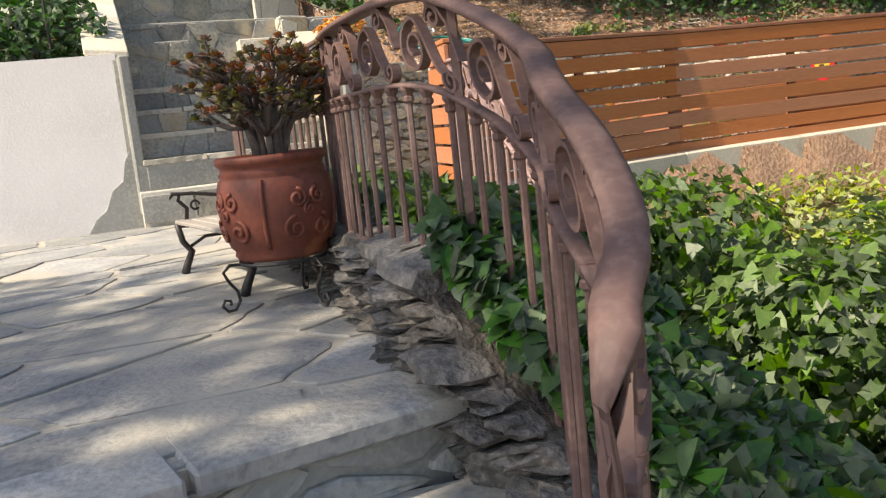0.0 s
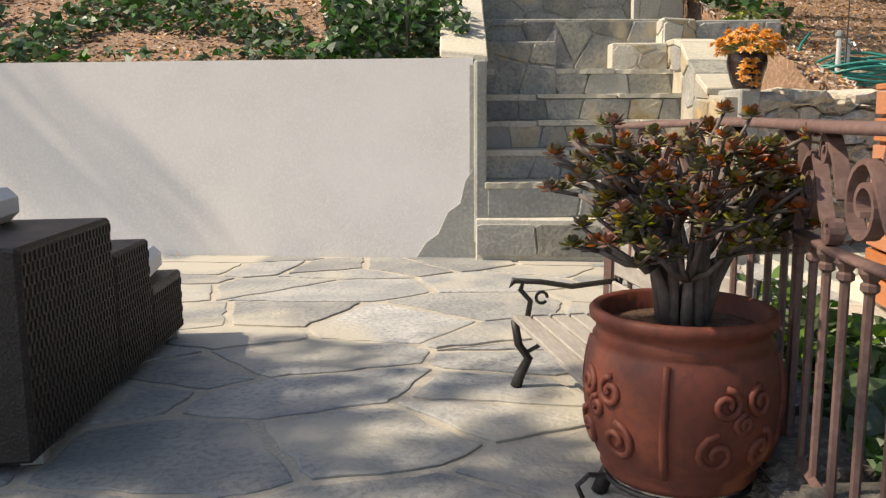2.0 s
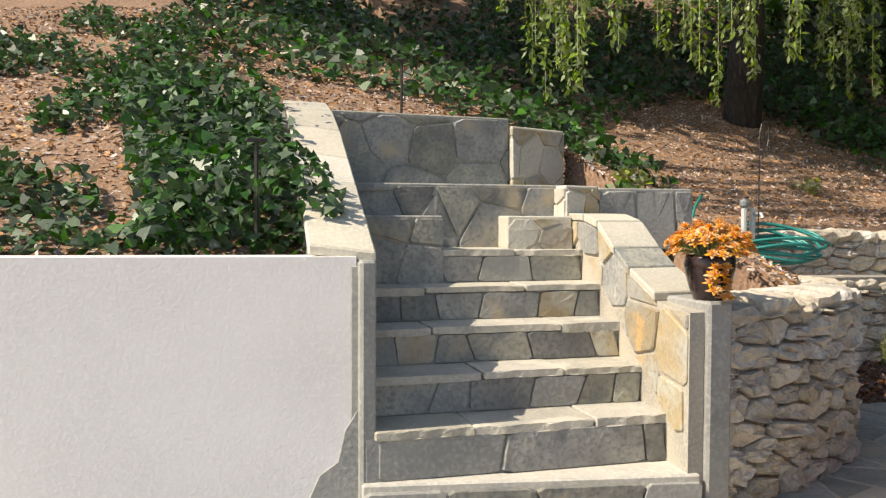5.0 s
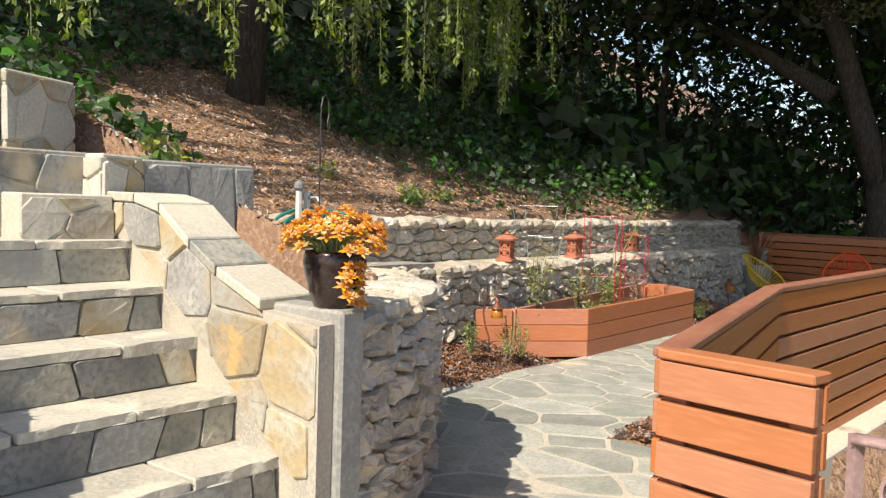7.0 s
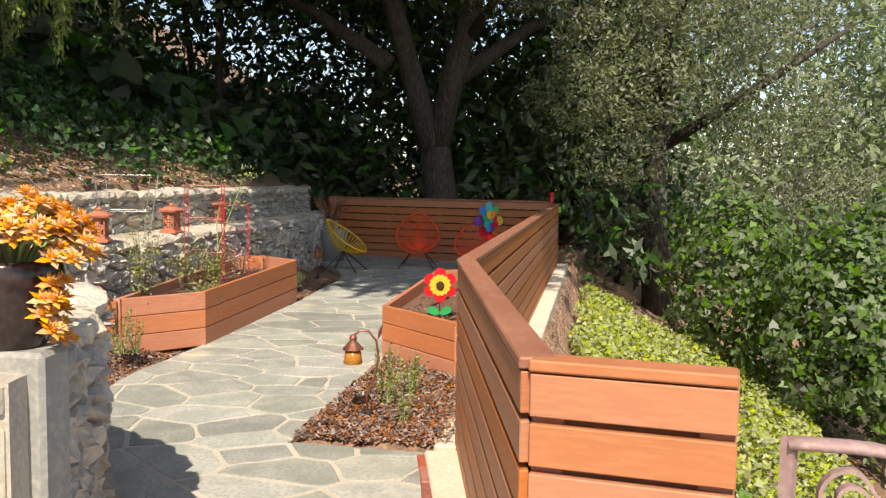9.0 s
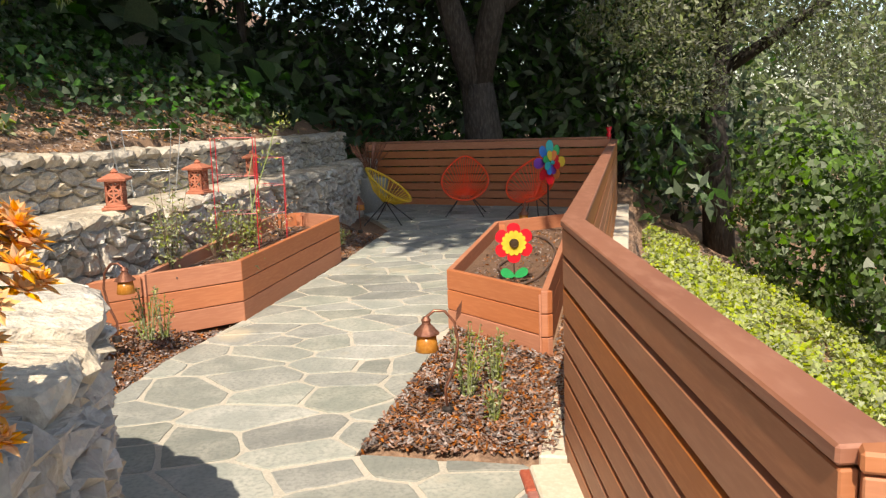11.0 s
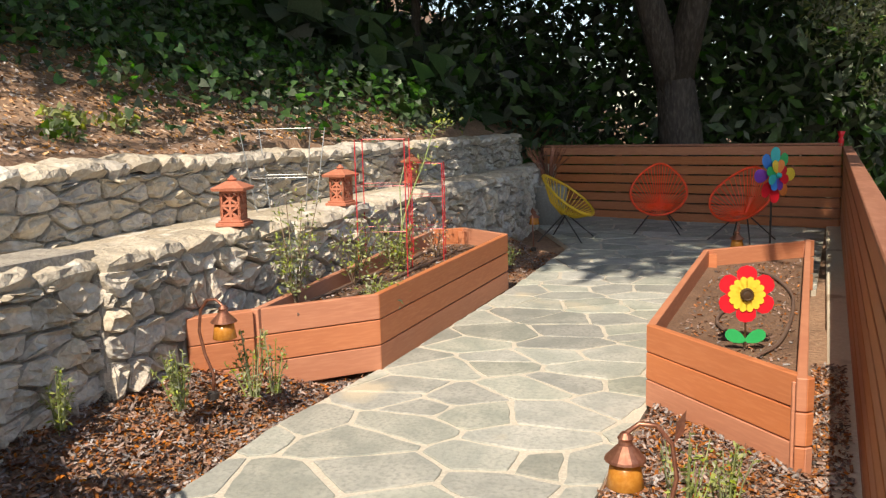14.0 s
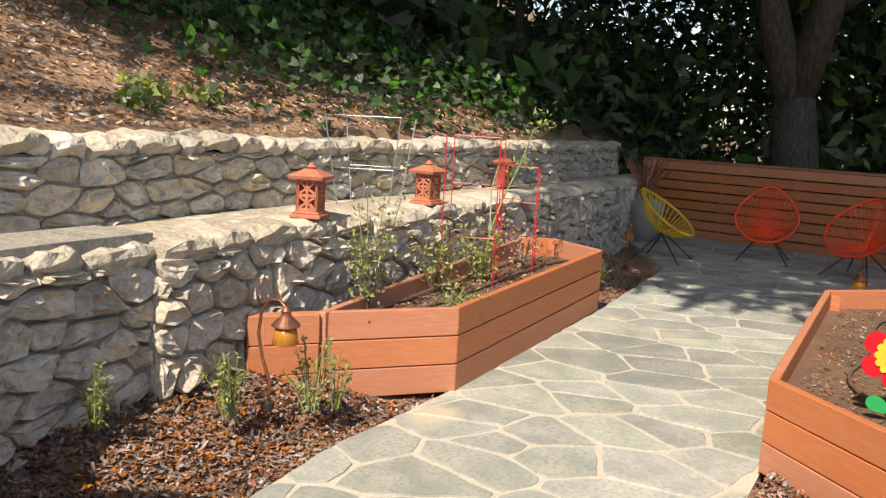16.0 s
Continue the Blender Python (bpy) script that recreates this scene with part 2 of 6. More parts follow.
M["yellow"] = mat("yellow_cord", (0.75, 0.48, 0.03), (0.68, 0.42, 0.02), (0.8, 0.55, 0.06), 9, 60, 0.45, 0.1, 0.001)
M["coral"] = mat("coral_cord", (0.95, 0.085, 0.02), (0.9, 0.07, 0.018), (0.97, 0.12, 0.03), 9, 60, 0.45, 0.1, 0.001)
for nm, c in (("petal_red", (0.75, 0.015, 0.03)), ("plastic_yellow", (0.85, 0.62, 0.06)), ("plastic_green", (0.02, 0.42, 0.12)), ("plastic_orange", (0.88, 0.28, 0.06)), ("plastic_blue", (0.03, 0.2, 0.62)), ("plastic_purple", (0.22, 0.06, 0.42)), ("plastic_teal", (0.02, 0.45, 0.45)), ("plastic_brown", (0.07, 0.04, 0.02)), ("white_plastic", (0.75, 0.75, 0.73))):
    M[nm] = mat(nm, c, tuple(v * 0.88 for v in c), tuple(min(1, v * 1.08) for v in c), 6, 60, 0.4, 0.05, 0.001, trans=0.15)


# ---- mesh helpers ----
def part(name, bm, material, parent=None, label="", kind="", smooth=False):
    me = bpy.data.meshes.new(name)
    bmesh.ops.recalc_face_normals(bm, faces=bm.faces)
    bm.to_mesh(me)
    bm.free()
    me.materials.append(M[material] if isinstance(material, str) else material)
    if smooth:
        me.shade_smooth()
    ob = new(name, me)
    ob.parent = parent
    return tagged(ob, label, kind=kind)


def raw(name, verts, faces, material, parent=None, label="", kind="", category="", smooth=False):
    me = bpy.data.meshes.new(name)
    me.from_pydata([tuple(v) for v in verts], [], faces)
    me.materials.append(M[material])
    if smooth:
        me.shade_smooth()
    ob = new(name, me)
    ob.parent = parent
    return tagged(ob, label, category, kind=kind)


def thing(name, label, category, at=(0, 0, 0), rz=0.0, group=""):
    ob = new(name)
    ob.empty_display_size = 0.1
    ob.matrix_world = pose(*at, 0, 0, rz)
    return tagged(ob, label, category, group)


def prism(bm, poly, z0, z1, bevel=0.0):
    """A solid from a plan polygon; z0, z1 numbers or functions of x, y."""
    f0 = z0 if callable(z0) else (lambda x, y: z0)
    f1 = z1 if callable(z1) else (lambda x, y: z1)
    lo = [bm.verts.new((x, y, f0(x, y))) for x, y in poly]
    hi = [bm.verts.new((x, y, f1(x, y))) for x, y in poly]
    n = len(poly)
    fs = [bm.faces.new(lo[::-1]), bm.faces.new(hi)]
    for i in range(n):
        fs.append(bm.faces.new((lo[i], lo[(i + 1) % n], hi[(i + 1) % n], hi[i])))
    if bevel:
        es = list({e for f in fs for e in f.edges})
        bmesh.ops.bevel(bm, geom=es, offset=bevel, segments=1, affect="EDGES", profile=0.5)


def box(bm, x0, x1, y0, y1, z0, z1, bevel=0.0, m=None):
    start = len(bm.verts)
    bm.verts.ensure_lookup_table()
    before = set(bm.verts)
    prism(bm, [(x0, y0), (x1, y0), (x1, y1), (x0, y1)], z0, z1, bevel)
    if m is not None:
        bmesh.ops.transform(bm, matrix=m, verts=[v for v in bm.verts if v not in before])


def beam(bm, a, b, w, h, bevel=0.0, up=(0, 0, 1)):
    """A bar of w across and h high from a to b (centre line)."""
    a, b = Vector(a), Vector(b)
    d = (b - a)
    ln = d.length
    d.normalize()
    side = d.cross(Vector(up)).normalized()
    u = side.cross(d)
    m = Matrix(((d.x, side.x, u.x, a.x), (d.y, side.y, u.y, a.y), (d.z, side.z, u.z, a.z), (0, 0, 0, 1)))
    box(bm, 0, ln, -w / 2, w / 2, -h / 2, h / 2, bevel, m)


def tube(bm, pts, r, seg=6, closed=False, r1=None, flat=1.0):
    pts = [Vector(p) for p in pts]
    n = len(pts)
    rings = []
    prev = None
    for i, p in enumerate(pts):
        if closed:
            d = pts[(i + 1) % n] - pts[i - 1]
        else:
            d = pts[min(i + 1, n - 1)] - pts[max(i - 1, 0)]
        d.normalize()
        if prev is None:
            s = d.cross(Vector((0, 0, 1)))
            if s.length < 0.1:
                s = d.cross(Vector((1, 0, 0)))
        else:
            s = prev - d * prev.dot(d)
        s.normalize()
        prev = s
        u = d.cross(s)
        rr = r if r1 is None else r + (r1 - r) * i / max(1, n - 1)
        rings.append([bm.verts.new(p + s * rr * math.cos(2 * math.pi * k / seg) * flat + u * rr * math.sin(2 * math.pi * k / seg)) for k in range(seg)])
    for i in range(n if closed else n - 1):
        a, b = rings[i], rings[(i + 1) % n]
        for k in range(seg):
            bm.faces.new((a[k], a[(k + 1) % seg], b[(k + 1) % seg], b[k]))
    if not closed:
        bm.faces.new(rings[0][::-1])
        bm.faces.new(rings[-1])


def lathe(bm, prof, seg=24, c=(0, 0, 0)):
    rings = [[bm.verts.new((c[0] + r * math.cos(2 * math.pi * k / seg), c[1] + r * math.sin(2 * math.pi * k / seg), c[2] + z)) for k in range(seg)] for r, z in prof]
    for a, b in zip(rings, rings[1:]):
        for k in range(seg):
            bm.faces.new((a[k], a[(k + 1) % seg], b[(k + 1) % seg], b[k]))
    bm.faces.new(rings[0][::-1])
    bm.faces.new(rings[-1])


def clip(poly, px, py, nx, ny):
    """The part of a plan polygon on the inner side of the line through p with outward normal n."""
    out = []
    for (ax, ay), (bx, by) in zip(poly, poly[1:] + poly[:1]):
        da, db = (ax - px) * nx + (ay - py) * ny, (bx - px) * nx + (by - py) * ny
        if da <= 0:
            out.append((ax, ay))
        if (da < 0 < db) or (db < 0 < da):
            k = da / (da - db)
            out.append((ax + (bx - ax) * k, ay + (by - ay) * k))
    return out


def area(p):
    return abs(sum(a[0] * b[1] - b[0] * a[1] for a, b in zip(p, p[1:] + p[:1]))) / 2


def chaikin(p, k=0.22):
    out = []
    for a, b in zip(p, p[1:] + p[:1]):
        if math.hypot(a[0] - b[0], a[1] - b[1]) < 0.015:
            out.append(((a[0] + b[0]) / 2, (a[1] + b[1]) / 2))
            continue
        out += [(a[0] + (b[0] - a[0]) * k, a[1] + (b[1] - a[1]) * k), (b[0] + (a[0] - b[0]) * k, b[1] + (a[1] - b[1]) * k)]
    return out


def cells(region, sx, sy, joint, rng, jitter=0.42, brick=True):
    """Irregular stones that fill a region, about sx by sy each, with joints between them."""
    xs, ys = [p[0] for p in region], [p[1] for p in region]
    nx, ny = int((max(xs) - min(xs)) / sx) + 3, int((max(ys) - min(ys)) / sy) + 3
    seeds = []
    for j in range(ny):
        for i in range(nx):
            seeds.append((min(xs) + (i - 1 + (0.5 if brick and j % 2 else 0) + rng.uniform(-jitter, jitter)) * sx, min(ys) + (j - 0.5 + rng.uniform(-jitter, jitter)) * sy))
    out = []
    for a in seeds:
        poly = list(region)
        for b in seeds:
            if b is a:
                continue
            dx, dy = (b[0] - a[0]), (b[1] - a[1])
            if abs(dx) > 3 * sx or abs(dy) > 3 * sy:
                continue
            qx, qy = dx / (sx * sx), dy / (sy * sy)
            ln = math.hypot(qx, qy)
            qx, qy = qx / ln, qy / ln
            poly = clip(poly, (a[0] + b[0]) / 2 - qx * joint / 2, (a[1] + b[1]) / 2 - qy * joint / 2, qx, qy)
            if len(poly) < 3:
                break
        if len(poly) >= 3 and area(poly) > 0.06 * sx * sy:
            out.append(poly)
    return out


PIECES = []


def stone_piece(name, poly, to3d, thick, rng, material, parent, rough=0.3, inset=0.12, tilt=0.0):
    """One stone: a rounded outline, an uneven face, standing proud of its bed by thick. to3d(u, v, out) places it."""
    p = chaikin(poly, 0.2 if rough > 0.2 else 0.07)
    if rough <= 0.2:
        inset *= 0.35
    cu, cv = sum(q[0] for q in p) / len(p), sum(q[1] for q in p) / len(p)
    tu, tv = rng.uniform(-tilt, tilt), rng.uniform(-tilt, tilt)
    vs, fs = [], []
    n = len(p)
    for u, v in p:
        vs.append(to3d(u, v, -0.02))
    for u, v in p:
        vs.append(to3d(u, v, thick * rng.uniform(0.45, 0.7)))
    for u, v in p:
        k = 1 - inset * rng.uniform(0.7, 1.2)
        uu, vv = cu + (u - cu) * k, cv + (v - cv) * k
        vs.append(to3d(uu, vv, thick * (1 + rng.uniform(-rough, rough)) + tu * (uu - cu) + tv * (vv - cv)))
    craggy = rough >= 0.45
    if craggy:
        for u, v in p:
            k = rng.uniform(0.4, 0.62)
            vs.append(to3d(cu + (u - cu) * k, cv + (v - cv) * k, thick * (1.1 + rng.uniform(-rough, rough) * 1.1)))
    vs.append(to3d(cu, cv, thick * (1.1 + rng.uniform(-rough, rough) * 1.2)))
    last = 3 * n if craggy else 2 * n
    for i in range(n):
        j = (i + 1) % n
        fs += [(i, j, n + j, n + i), (n + i, n + j, 2 * n + j, 2 * n + i), (last + i, last + j, last + n)]
        if craggy:
            fs.append((2 * n + i, 2 * n + j, 3 * n + j, 3 * n + i))
    ob = raw(name, vs, fs, material, parent)
    return ob


def along(path):
    """Maps a length along a plan polyline, a height and a way out to space."""
    pts = [Vector((x, y, 0)) for x, y in path]
    acc = [0.0]
    for a, b in zip(pts, pts[1:]):
        acc.append(acc[-1] + (b - a).length)

    def f(s, z, out=0.0):
        i = 0
        while i < len(pts) - 2 and s > acc[i + 1]:
            i += 1
        d = (pts[i + 1] - pts[i]).normalized()
        p = pts[i] + d * (s - acc[i])
        return (p.x + d.y * out, p.y - d.x * out, z)
    return f, acc[-1]


def smooth_path(path, n=2):
    p = list(path)
    for _ in range(n):
        q = [p[0]]
        for a, b in zip(p, p[1:]):
            q += [(a[0] * 0.75 + b[0] * 0.25, a[1] * 0.75 + b[1] * 0.25), (a[0] * 0.25 + b[0] * 0.75, a[1] * 0.25 + b[1] * 0.75)]
        p = q + [p[-1]]
    return p


def stone_wall(parent, path, z0, z1, sx, sy, joint, thick, seed, material, name="stone", rough=0.35, tilt=0.12, maxn=300, inset=0.14):
    rng = random.Random(seed)
    f, ln = along(path)
    n = 12
    g0 = z0 if callable(z0) else (lambda s: z0)
    g1 = z1 if callable(z1) else (lambda s: z1)
    region = [(ln * i / n, g0(ln * i / n)) for i in range(n + 1)] + [(ln * i / n, g1(ln * i / n)) for i in range(n, -1, -1)]
    cs = cells(region, sx, sy, joint, rng)
    for c in cs[:maxn]:
        mm = material[rng.randrange(len(material))] if isinstance(material, (list, tuple)) else material
        stone_piece(name, c, f, thick * rng.uniform(0.7, 1.3), rng, mm, parent, rough, inset, tilt)


def wall_body(name, path, thick, z0, z1, material, kind="structure", parent=None):
    """A wall whose outer face follows the path (outer side to the path's right)."""
    f, ln = along(path)
    bm = bmesh.new()
    g0 = z0 if callable(z0) else (lambda s: z0)
    g1 = z1 if callable(z1) else (lambda s: z1)
    acc = 0.0
    cols = []
    pts = [Vector((x, y, 0)) for x, y in path]
    for i, p in enumerate(pts):
        if i:
            acc += (pts[i] - pts[i - 1]).length
        d = (pts[min(i + 1, len(pts) - 1)] - pts[max(i - 1, 0)]).normalized()
        nrm = Vector((d.y, -d.x, 0))
        q = p - nrm * thick
        a, b = g0(acc), g1(acc)
        cols.append([bm.verts.new((p.x, p.y, a)), bm.verts.new((p.x, p.y, b)), bm.verts.new((q.x, q.y, b)), bm.verts.new((q.x, q.y, a))])
    for c, e in zip(cols, cols[1:]):
        for k in range(4):
            bm.faces.new((c[k], c[(k + 1) % 4], e[(k + 1) % 4], e[k]))
    bm.faces.new(cols[0][::-1])
    bm.faces.new(cols[-1])
    return part(name, bm, material, parent, kind=kind)


def leaves(name, pts, nrm, size, material, label="", category="", parent=None, kind="stuff", shape="ivy", seed=1, spread=0.9):
    """Many small leaves, one bent blade each, about the given points and facing roughly along nrm."""
    rng = np.random.default_rng(seed)
    pts, n = np.asarray(pts, float), len(pts)
    nrm = np.broadcast_to(np.asarray(nrm, float), (n, 3)) + rng.normal(0, spread, (n, 3))
    nrm /= np.linalg.norm(nrm, axis=1)[:, None]
    ref = rng.normal(0, 1, (n, 3)) + (np.array((0, 0, -2.0)) if shape == "hang" else 0)
    u = ref - (ref * nrm).sum(1)[:, None] * nrm
    u /= np.linalg.norm(u, axis=1)[:, None]
    v = np.cross(nrm, u)
    if shape == "ivy":
        prof = np.array([(0, 0, 0), (-0.15, 0.5, 0.1), (0.35, 0.42, 0.12), (1.0, 0, -0.1), (0.35, -0.42, 0.12), (-0.15, -0.5, 0.1)])
    elif shape == "chip":
        prof = np.array([(-0.6, -0.2, 0), (-0.5, 0.22, 0.05), (0.55, 0.25, 0.0), (0.7, -0.15, 0.08)])
    else:
        prof = np.array([(0, 0, 0), (0.45, 0.2, 0.06), (1.0, 0, -0.05), (0.45, -0.2, 0.06)])
    k = len(prof)
    s = (np.asarray(size) * rng.uniform(0.6, 1.3, n))[:, None]
    vs = np.empty((n, k, 3))
    for i, (a, b, c) in enumerate(prof):
        vs[:, i] = pts + s * (a * u + b * v + c * nrm)
    me = bpy.data.meshes.new(name)
    me.vertices.add(n * k)
    me.vertices.foreach_set("co", vs.ravel())
    me.loops.add(n * k)
    me.loops.foreach_set("vertex_index", np.arange(n * k))
    me.polygons.add(n)
    me.polygons.foreach_set("loop_start", np.arange(n) * k)
    me.update(calc_edges=True)
    me.materials.append(M[material])
    ob = new(name, me)
    ob.parent = parent
    return tagged(ob, label, category, kind=kind)


# ---- the ground: one sheet ----
def piecewise(pts):
    xs, ys = [p[0] for p in pts], [p[1] for p in pts]
    return lambda x: float(np.interp(x, xs, ys))


STUCCO = [(-9.0, 9.8), (2.02, 6.9)]
BULGE = smooth_path([(3.60, 6.42), (4.12, 6.54), (4.6, 6.70), (5.05, 6.9), (5.35, 7.3), (5.55, 7.85), (6.0, 8.28), (6.7, 8.40), (7.42, 8.36)], 2)
LOWER = smooth_path([(7.36, 8.30), (8.1, 8.25), (9.5, 7.98), (11.0, 7.80), (13.0, 7.5), (16.6, 7.2)], 1)
UPPER = smooth_path([(5.7, 9.0), (7.2, 8.95), (9.0, 8.85), (11.0, 8.55), (13.5, 8.1), (16.8, 7.75)], 1)
y_up = piecewise([(-40, 18.0), (-9, 9.9), (2.0, 7.05), (2.05, 7.05), (2.1, 9.35), (4.5, 9.45), (4.55, 8.2), (4.6, 6.9), (5.1, 7.2), (5.4, 7.65), (5.6, 8.15), (6.0, 8.55), (6.7, 8.7), (7.4, 8.5), (8.1, 8.45), (9.5, 8.2), (13, 7.75), (16.8, 7.5), (60, 6.0)])
y_up2 = piecewise([(5.6, 9.1), (7.2, 9.1), (9.0, 9.0), (11.0, 8.7), (13.5, 8.25), (16.8, 7.9), (60, 6.0)])
y_dn = piecewise([(-40, 1.98), (1.6, 1.98), (1.7, 2.2), (2.4, 4.0), (3.4, 4.45), (3.7, 5.0), (5.97, 5.0), (14.9, 3.3), (17, 2.9), (60, -8)])


def ground_z(x, y):
    if y > y_up(x):
        d = y - y_up(x)
        if x < 2.05:
            z = 1.18 + 0.42 * d
        elif x < 3.8:
            z = 2.1 + 0.36 * d
        elif x < 4.6:
            k = (x - 3.8) / 0.8
            z = max(1.02, (1 - k) * (2.1 + 0.36 * (y - 9.4)) + k * (1.04 + 0.4 * max(0, y - 6.9)))
        else:
            z = 1.02 + 0.36 * d if x < 5.6 else 0.92
            if x >= 5.6:
                d2 = y - y_up2(x)
                z = 1.34 + 0.44 * d2 if d2 > 0 else (0.9 + (0.0 if x > 7.2 else max(0, 6.2 - x) * 0.5))
                if x < 6.4 and d2 > 0:
                    k = (x - 5.6) / 0.8
                    z = max(z, (1 - k) * (1.02 + 0.36 * (y - y_up(x))) + k * z)
        z += 0.07 * noise.noise(Vector((x * 0.8, y * 0.8, 0))) * min(1, d)
        if y > 16:
            z += 0.15 * (y - 16)
        return min(z, 30)
    if y < y_dn(x):
        d = y_dn(x) - y
        if x < 2.0:
            return max(-30.0, -0.25 - 0.52 * d)
        if x < 3.6:
            return max(-30.0, -0.12 - 0.62 * d)
        return max(-30.0, -0.38 - 0.46 * d + 0.1 * noise.noise(Vector((x * 0.7, y * 0.7, 3))))
    if x > 5.6:
        z = 0.0 + 0.02
        m = max(0.0, y - (7.45 - 0.135 * (x - 8.6)) - 0.15) if x < 13.3 else 0
        z += min(0.33, 0.42 * m) + 0.012 * max(0, x - 6)
        if 5.95 < x < 9.8 and y < min(5.9 - 0.19 * (x - 8) - 0.05, 5.45 + 5.0 * (x - 5.95)):
            z += 0.07
        return z
    return -0.09


def axis(lo, hi, step, far):
    a = list(np.arange(lo, hi + 1e-6, step))
    s, x = step, hi
    while x < far:
        s *= 1.35
        x += s
        a.append(x)
    s, x = step, lo
    while x > -far:
        s *= 1.35
        x -= s
        a.insert(0, x)
    return a


gx, gy = axis(-4.0, 18.0, 0.13, 420), axis(-3.0, 16.0, 0.13, 420)
gv = [(x, y, ground_z(x, y)) for y in gy for x in gx]
w = len(gx)
gf = [(j * w + i, j * w + i + 1, (j + 1) * w + i + 1, (j + 1) * w + i) for j in range(len(gy) - 1) for i in range(w - 1)]
ground = raw("ground", gv, gf, "hill", kind="structure", smooth=True)

# ---- pavements ----
TERRACE = [(-4.0, 1.86), (1.52, 1.86), (1.68, 2.3), (2.05, 3.1), (2.42, 3.85), (2.5, 4.25), (3.5, 4.4), (3.62, 5.15), (3.7, 6.4), (2.95, 6.62), (1.7, 7.0), (-4.0, 8.52)]
PATHWAY = [(3.62, 5.15), (5.93, 5.5), (6.08, 6.24), (7.45, 6.0), (8.2, 5.86), (10.6, 5.4), (11.2, 4.55), (14.9, 3.8), (16.3, 7.1), (15.0, 7.25), (13.3, 6.7), (11.05, 6.98), (8.62, 7.38), (7.7, 7.6), (6.9, 7.68), (6.4, 7.85), (5.7, 7.95), (5.3, 7.3), (4.6, 6.65), (3.7, 6.4)]


def pave(name, outline, z, joint_mat, stone_mat, sx, sy, joint, seed, proud, slope=0.0, x0=0.0, label="", ragged=0.008):
    zf = lambda x, y: z + slope * max(0, x - x0)
    bm = bmesh.new()
    prism(bm, outline, lambda x, y: zf(x, y) - 0.14, lambda x, y: zf(x, y) - proud)
    base = part(name, bm, joint_mat, label=label, kind="structure")
    rng = random.Random(seed)
    cs = cells(outline, sx, sy, joint, rng, 0.52)
    for c in cs[:300]:
        if area(c) < 0.012:
            continue
        q = []
        for (ax, ay), (bx, by) in zip(c, c[1:] + c[:1]):
            ln = math.hypot(bx - ax, by - ay)
            if ln < 0.03:
                q.append((ax, ay))
                continue
            m = max(2, int(ln / 0.07))
            nx, ny = (by - ay) / ln, (ax - bx) / ln
            for k in range(m):
                e = rng.uniform(-ragged, ragged * 0.6)
                q.append((ax + (bx - ax) * (k + 0.15) / m + nx * e, ay + (by - ay) * (k + 0.15) / m + ny * e))
        dz = rng.uniform(-0.002, 0.003)
        n = len(q)
        cu, cv = sum(a[0] for a in q) / n, sum(a[1] for a in q) / n
        vs = [(x, y, zf(x, y) - proud - 0.01) for x, y in q]
        vs += [(x, y, zf(x, y) - proud * 0.3 + dz) for x, y in q]
        vs += [(cu + (x - cu) * 0.975, cv + (y - cv) * 0.975, zf(x, y) + dz) for x, y in q]
        fs = [tuple(range(2 * n, 3 * n))] + [(i, (i + 1) % n, n + (i + 1) % n, n + i) for i in range(n)] + [(n + i, n + (i + 1) % n, 2 * n + (i + 1) % n, 2 * n + i) for i in range(n)]
        raw("flagstone", vs, fs, stone_mat, base)
    return base


def make_pavements():
    pave("terrace_floor", TERRACE, 0.0, "grout", "slate", 0.66, 0.44, 0.034, 4, 0.007, label="terrace of irregular grey slate flagstones with worn sandy joints", ragged=0.014)
    pave("path", PATHWAY, 0.055, "mortar", "pathstone", 0.33, 0.42, 0.025, 7, 0.006, 0.013, 5.0, "garden path of grey green flagstones in wide cream mortar")


# ---- steps down from the terrace ----
def lower_steps():
    for i in range(8):
        z = -0.18 * (i + 1)
        y1 = 1.80 - 0.34 * i
        xr = 1.78 + 0.10 * i
        bm = bmesh.new()
        prism(bm, [(-1.2, y1 - 0.36), (xr + 0.04, y1 - 0.46), (xr, y1 - 0.08), (1.3, y1 + 0.06), (-1.2, y1 + 0.04)], z - 0.3, z, 0.012)
        part("step", bm, "slate", None, "worn grey slate step below the terrace", "structure")
    # edge slabs of the top step
    xs = [-1.2, -0.4, 0.35, 0.95, 1.56]
    for a, b in zip(xs, xs[1:]):
        bm = bmesh.new()
        prism(bm, [(a + 0.01, 1.80), (b - 0.01, 1.79), (b - 0.01, 2.05), (a + 0.01, 2.05)], -0.05, 0.004, 0.008)
        part("edge_slab", bm, "slate", None, "thick grey slate slab edging the top step", "structure")
    bm = bmesh.new()
    prism(bm, [(-1.2, 1.84), (1.54, 1.84), (1.54, 2.2), (-1.2, 2.2)], -0.6, -0.05)
    body = part("step_riser", bm, "cement", None, "", "structure")
    stone_wall(body, [(-1.2, 1.835), (1.54, 1.835)], -0.18, -0.055, 0.4, 0.14, 0.02, 0.015, 31, ("slate", "cement"))


# ---- terrace retaining wall beside the steps ----
EDGE = smooth_path([(2.1, 4.25), (2.08, 4.0), (2.0, 3.6), (1.93, 3.2), (1.82, 2.8), (1.7, 2.4), (1.6, 2.05), (1.56, 1.75), (1.62, 1.5), (1.72, 1.1)], 1)


def top_z(s):
    return 0.27 if s < 2.3 else 0.27 - (s - 2.3) * 0.62


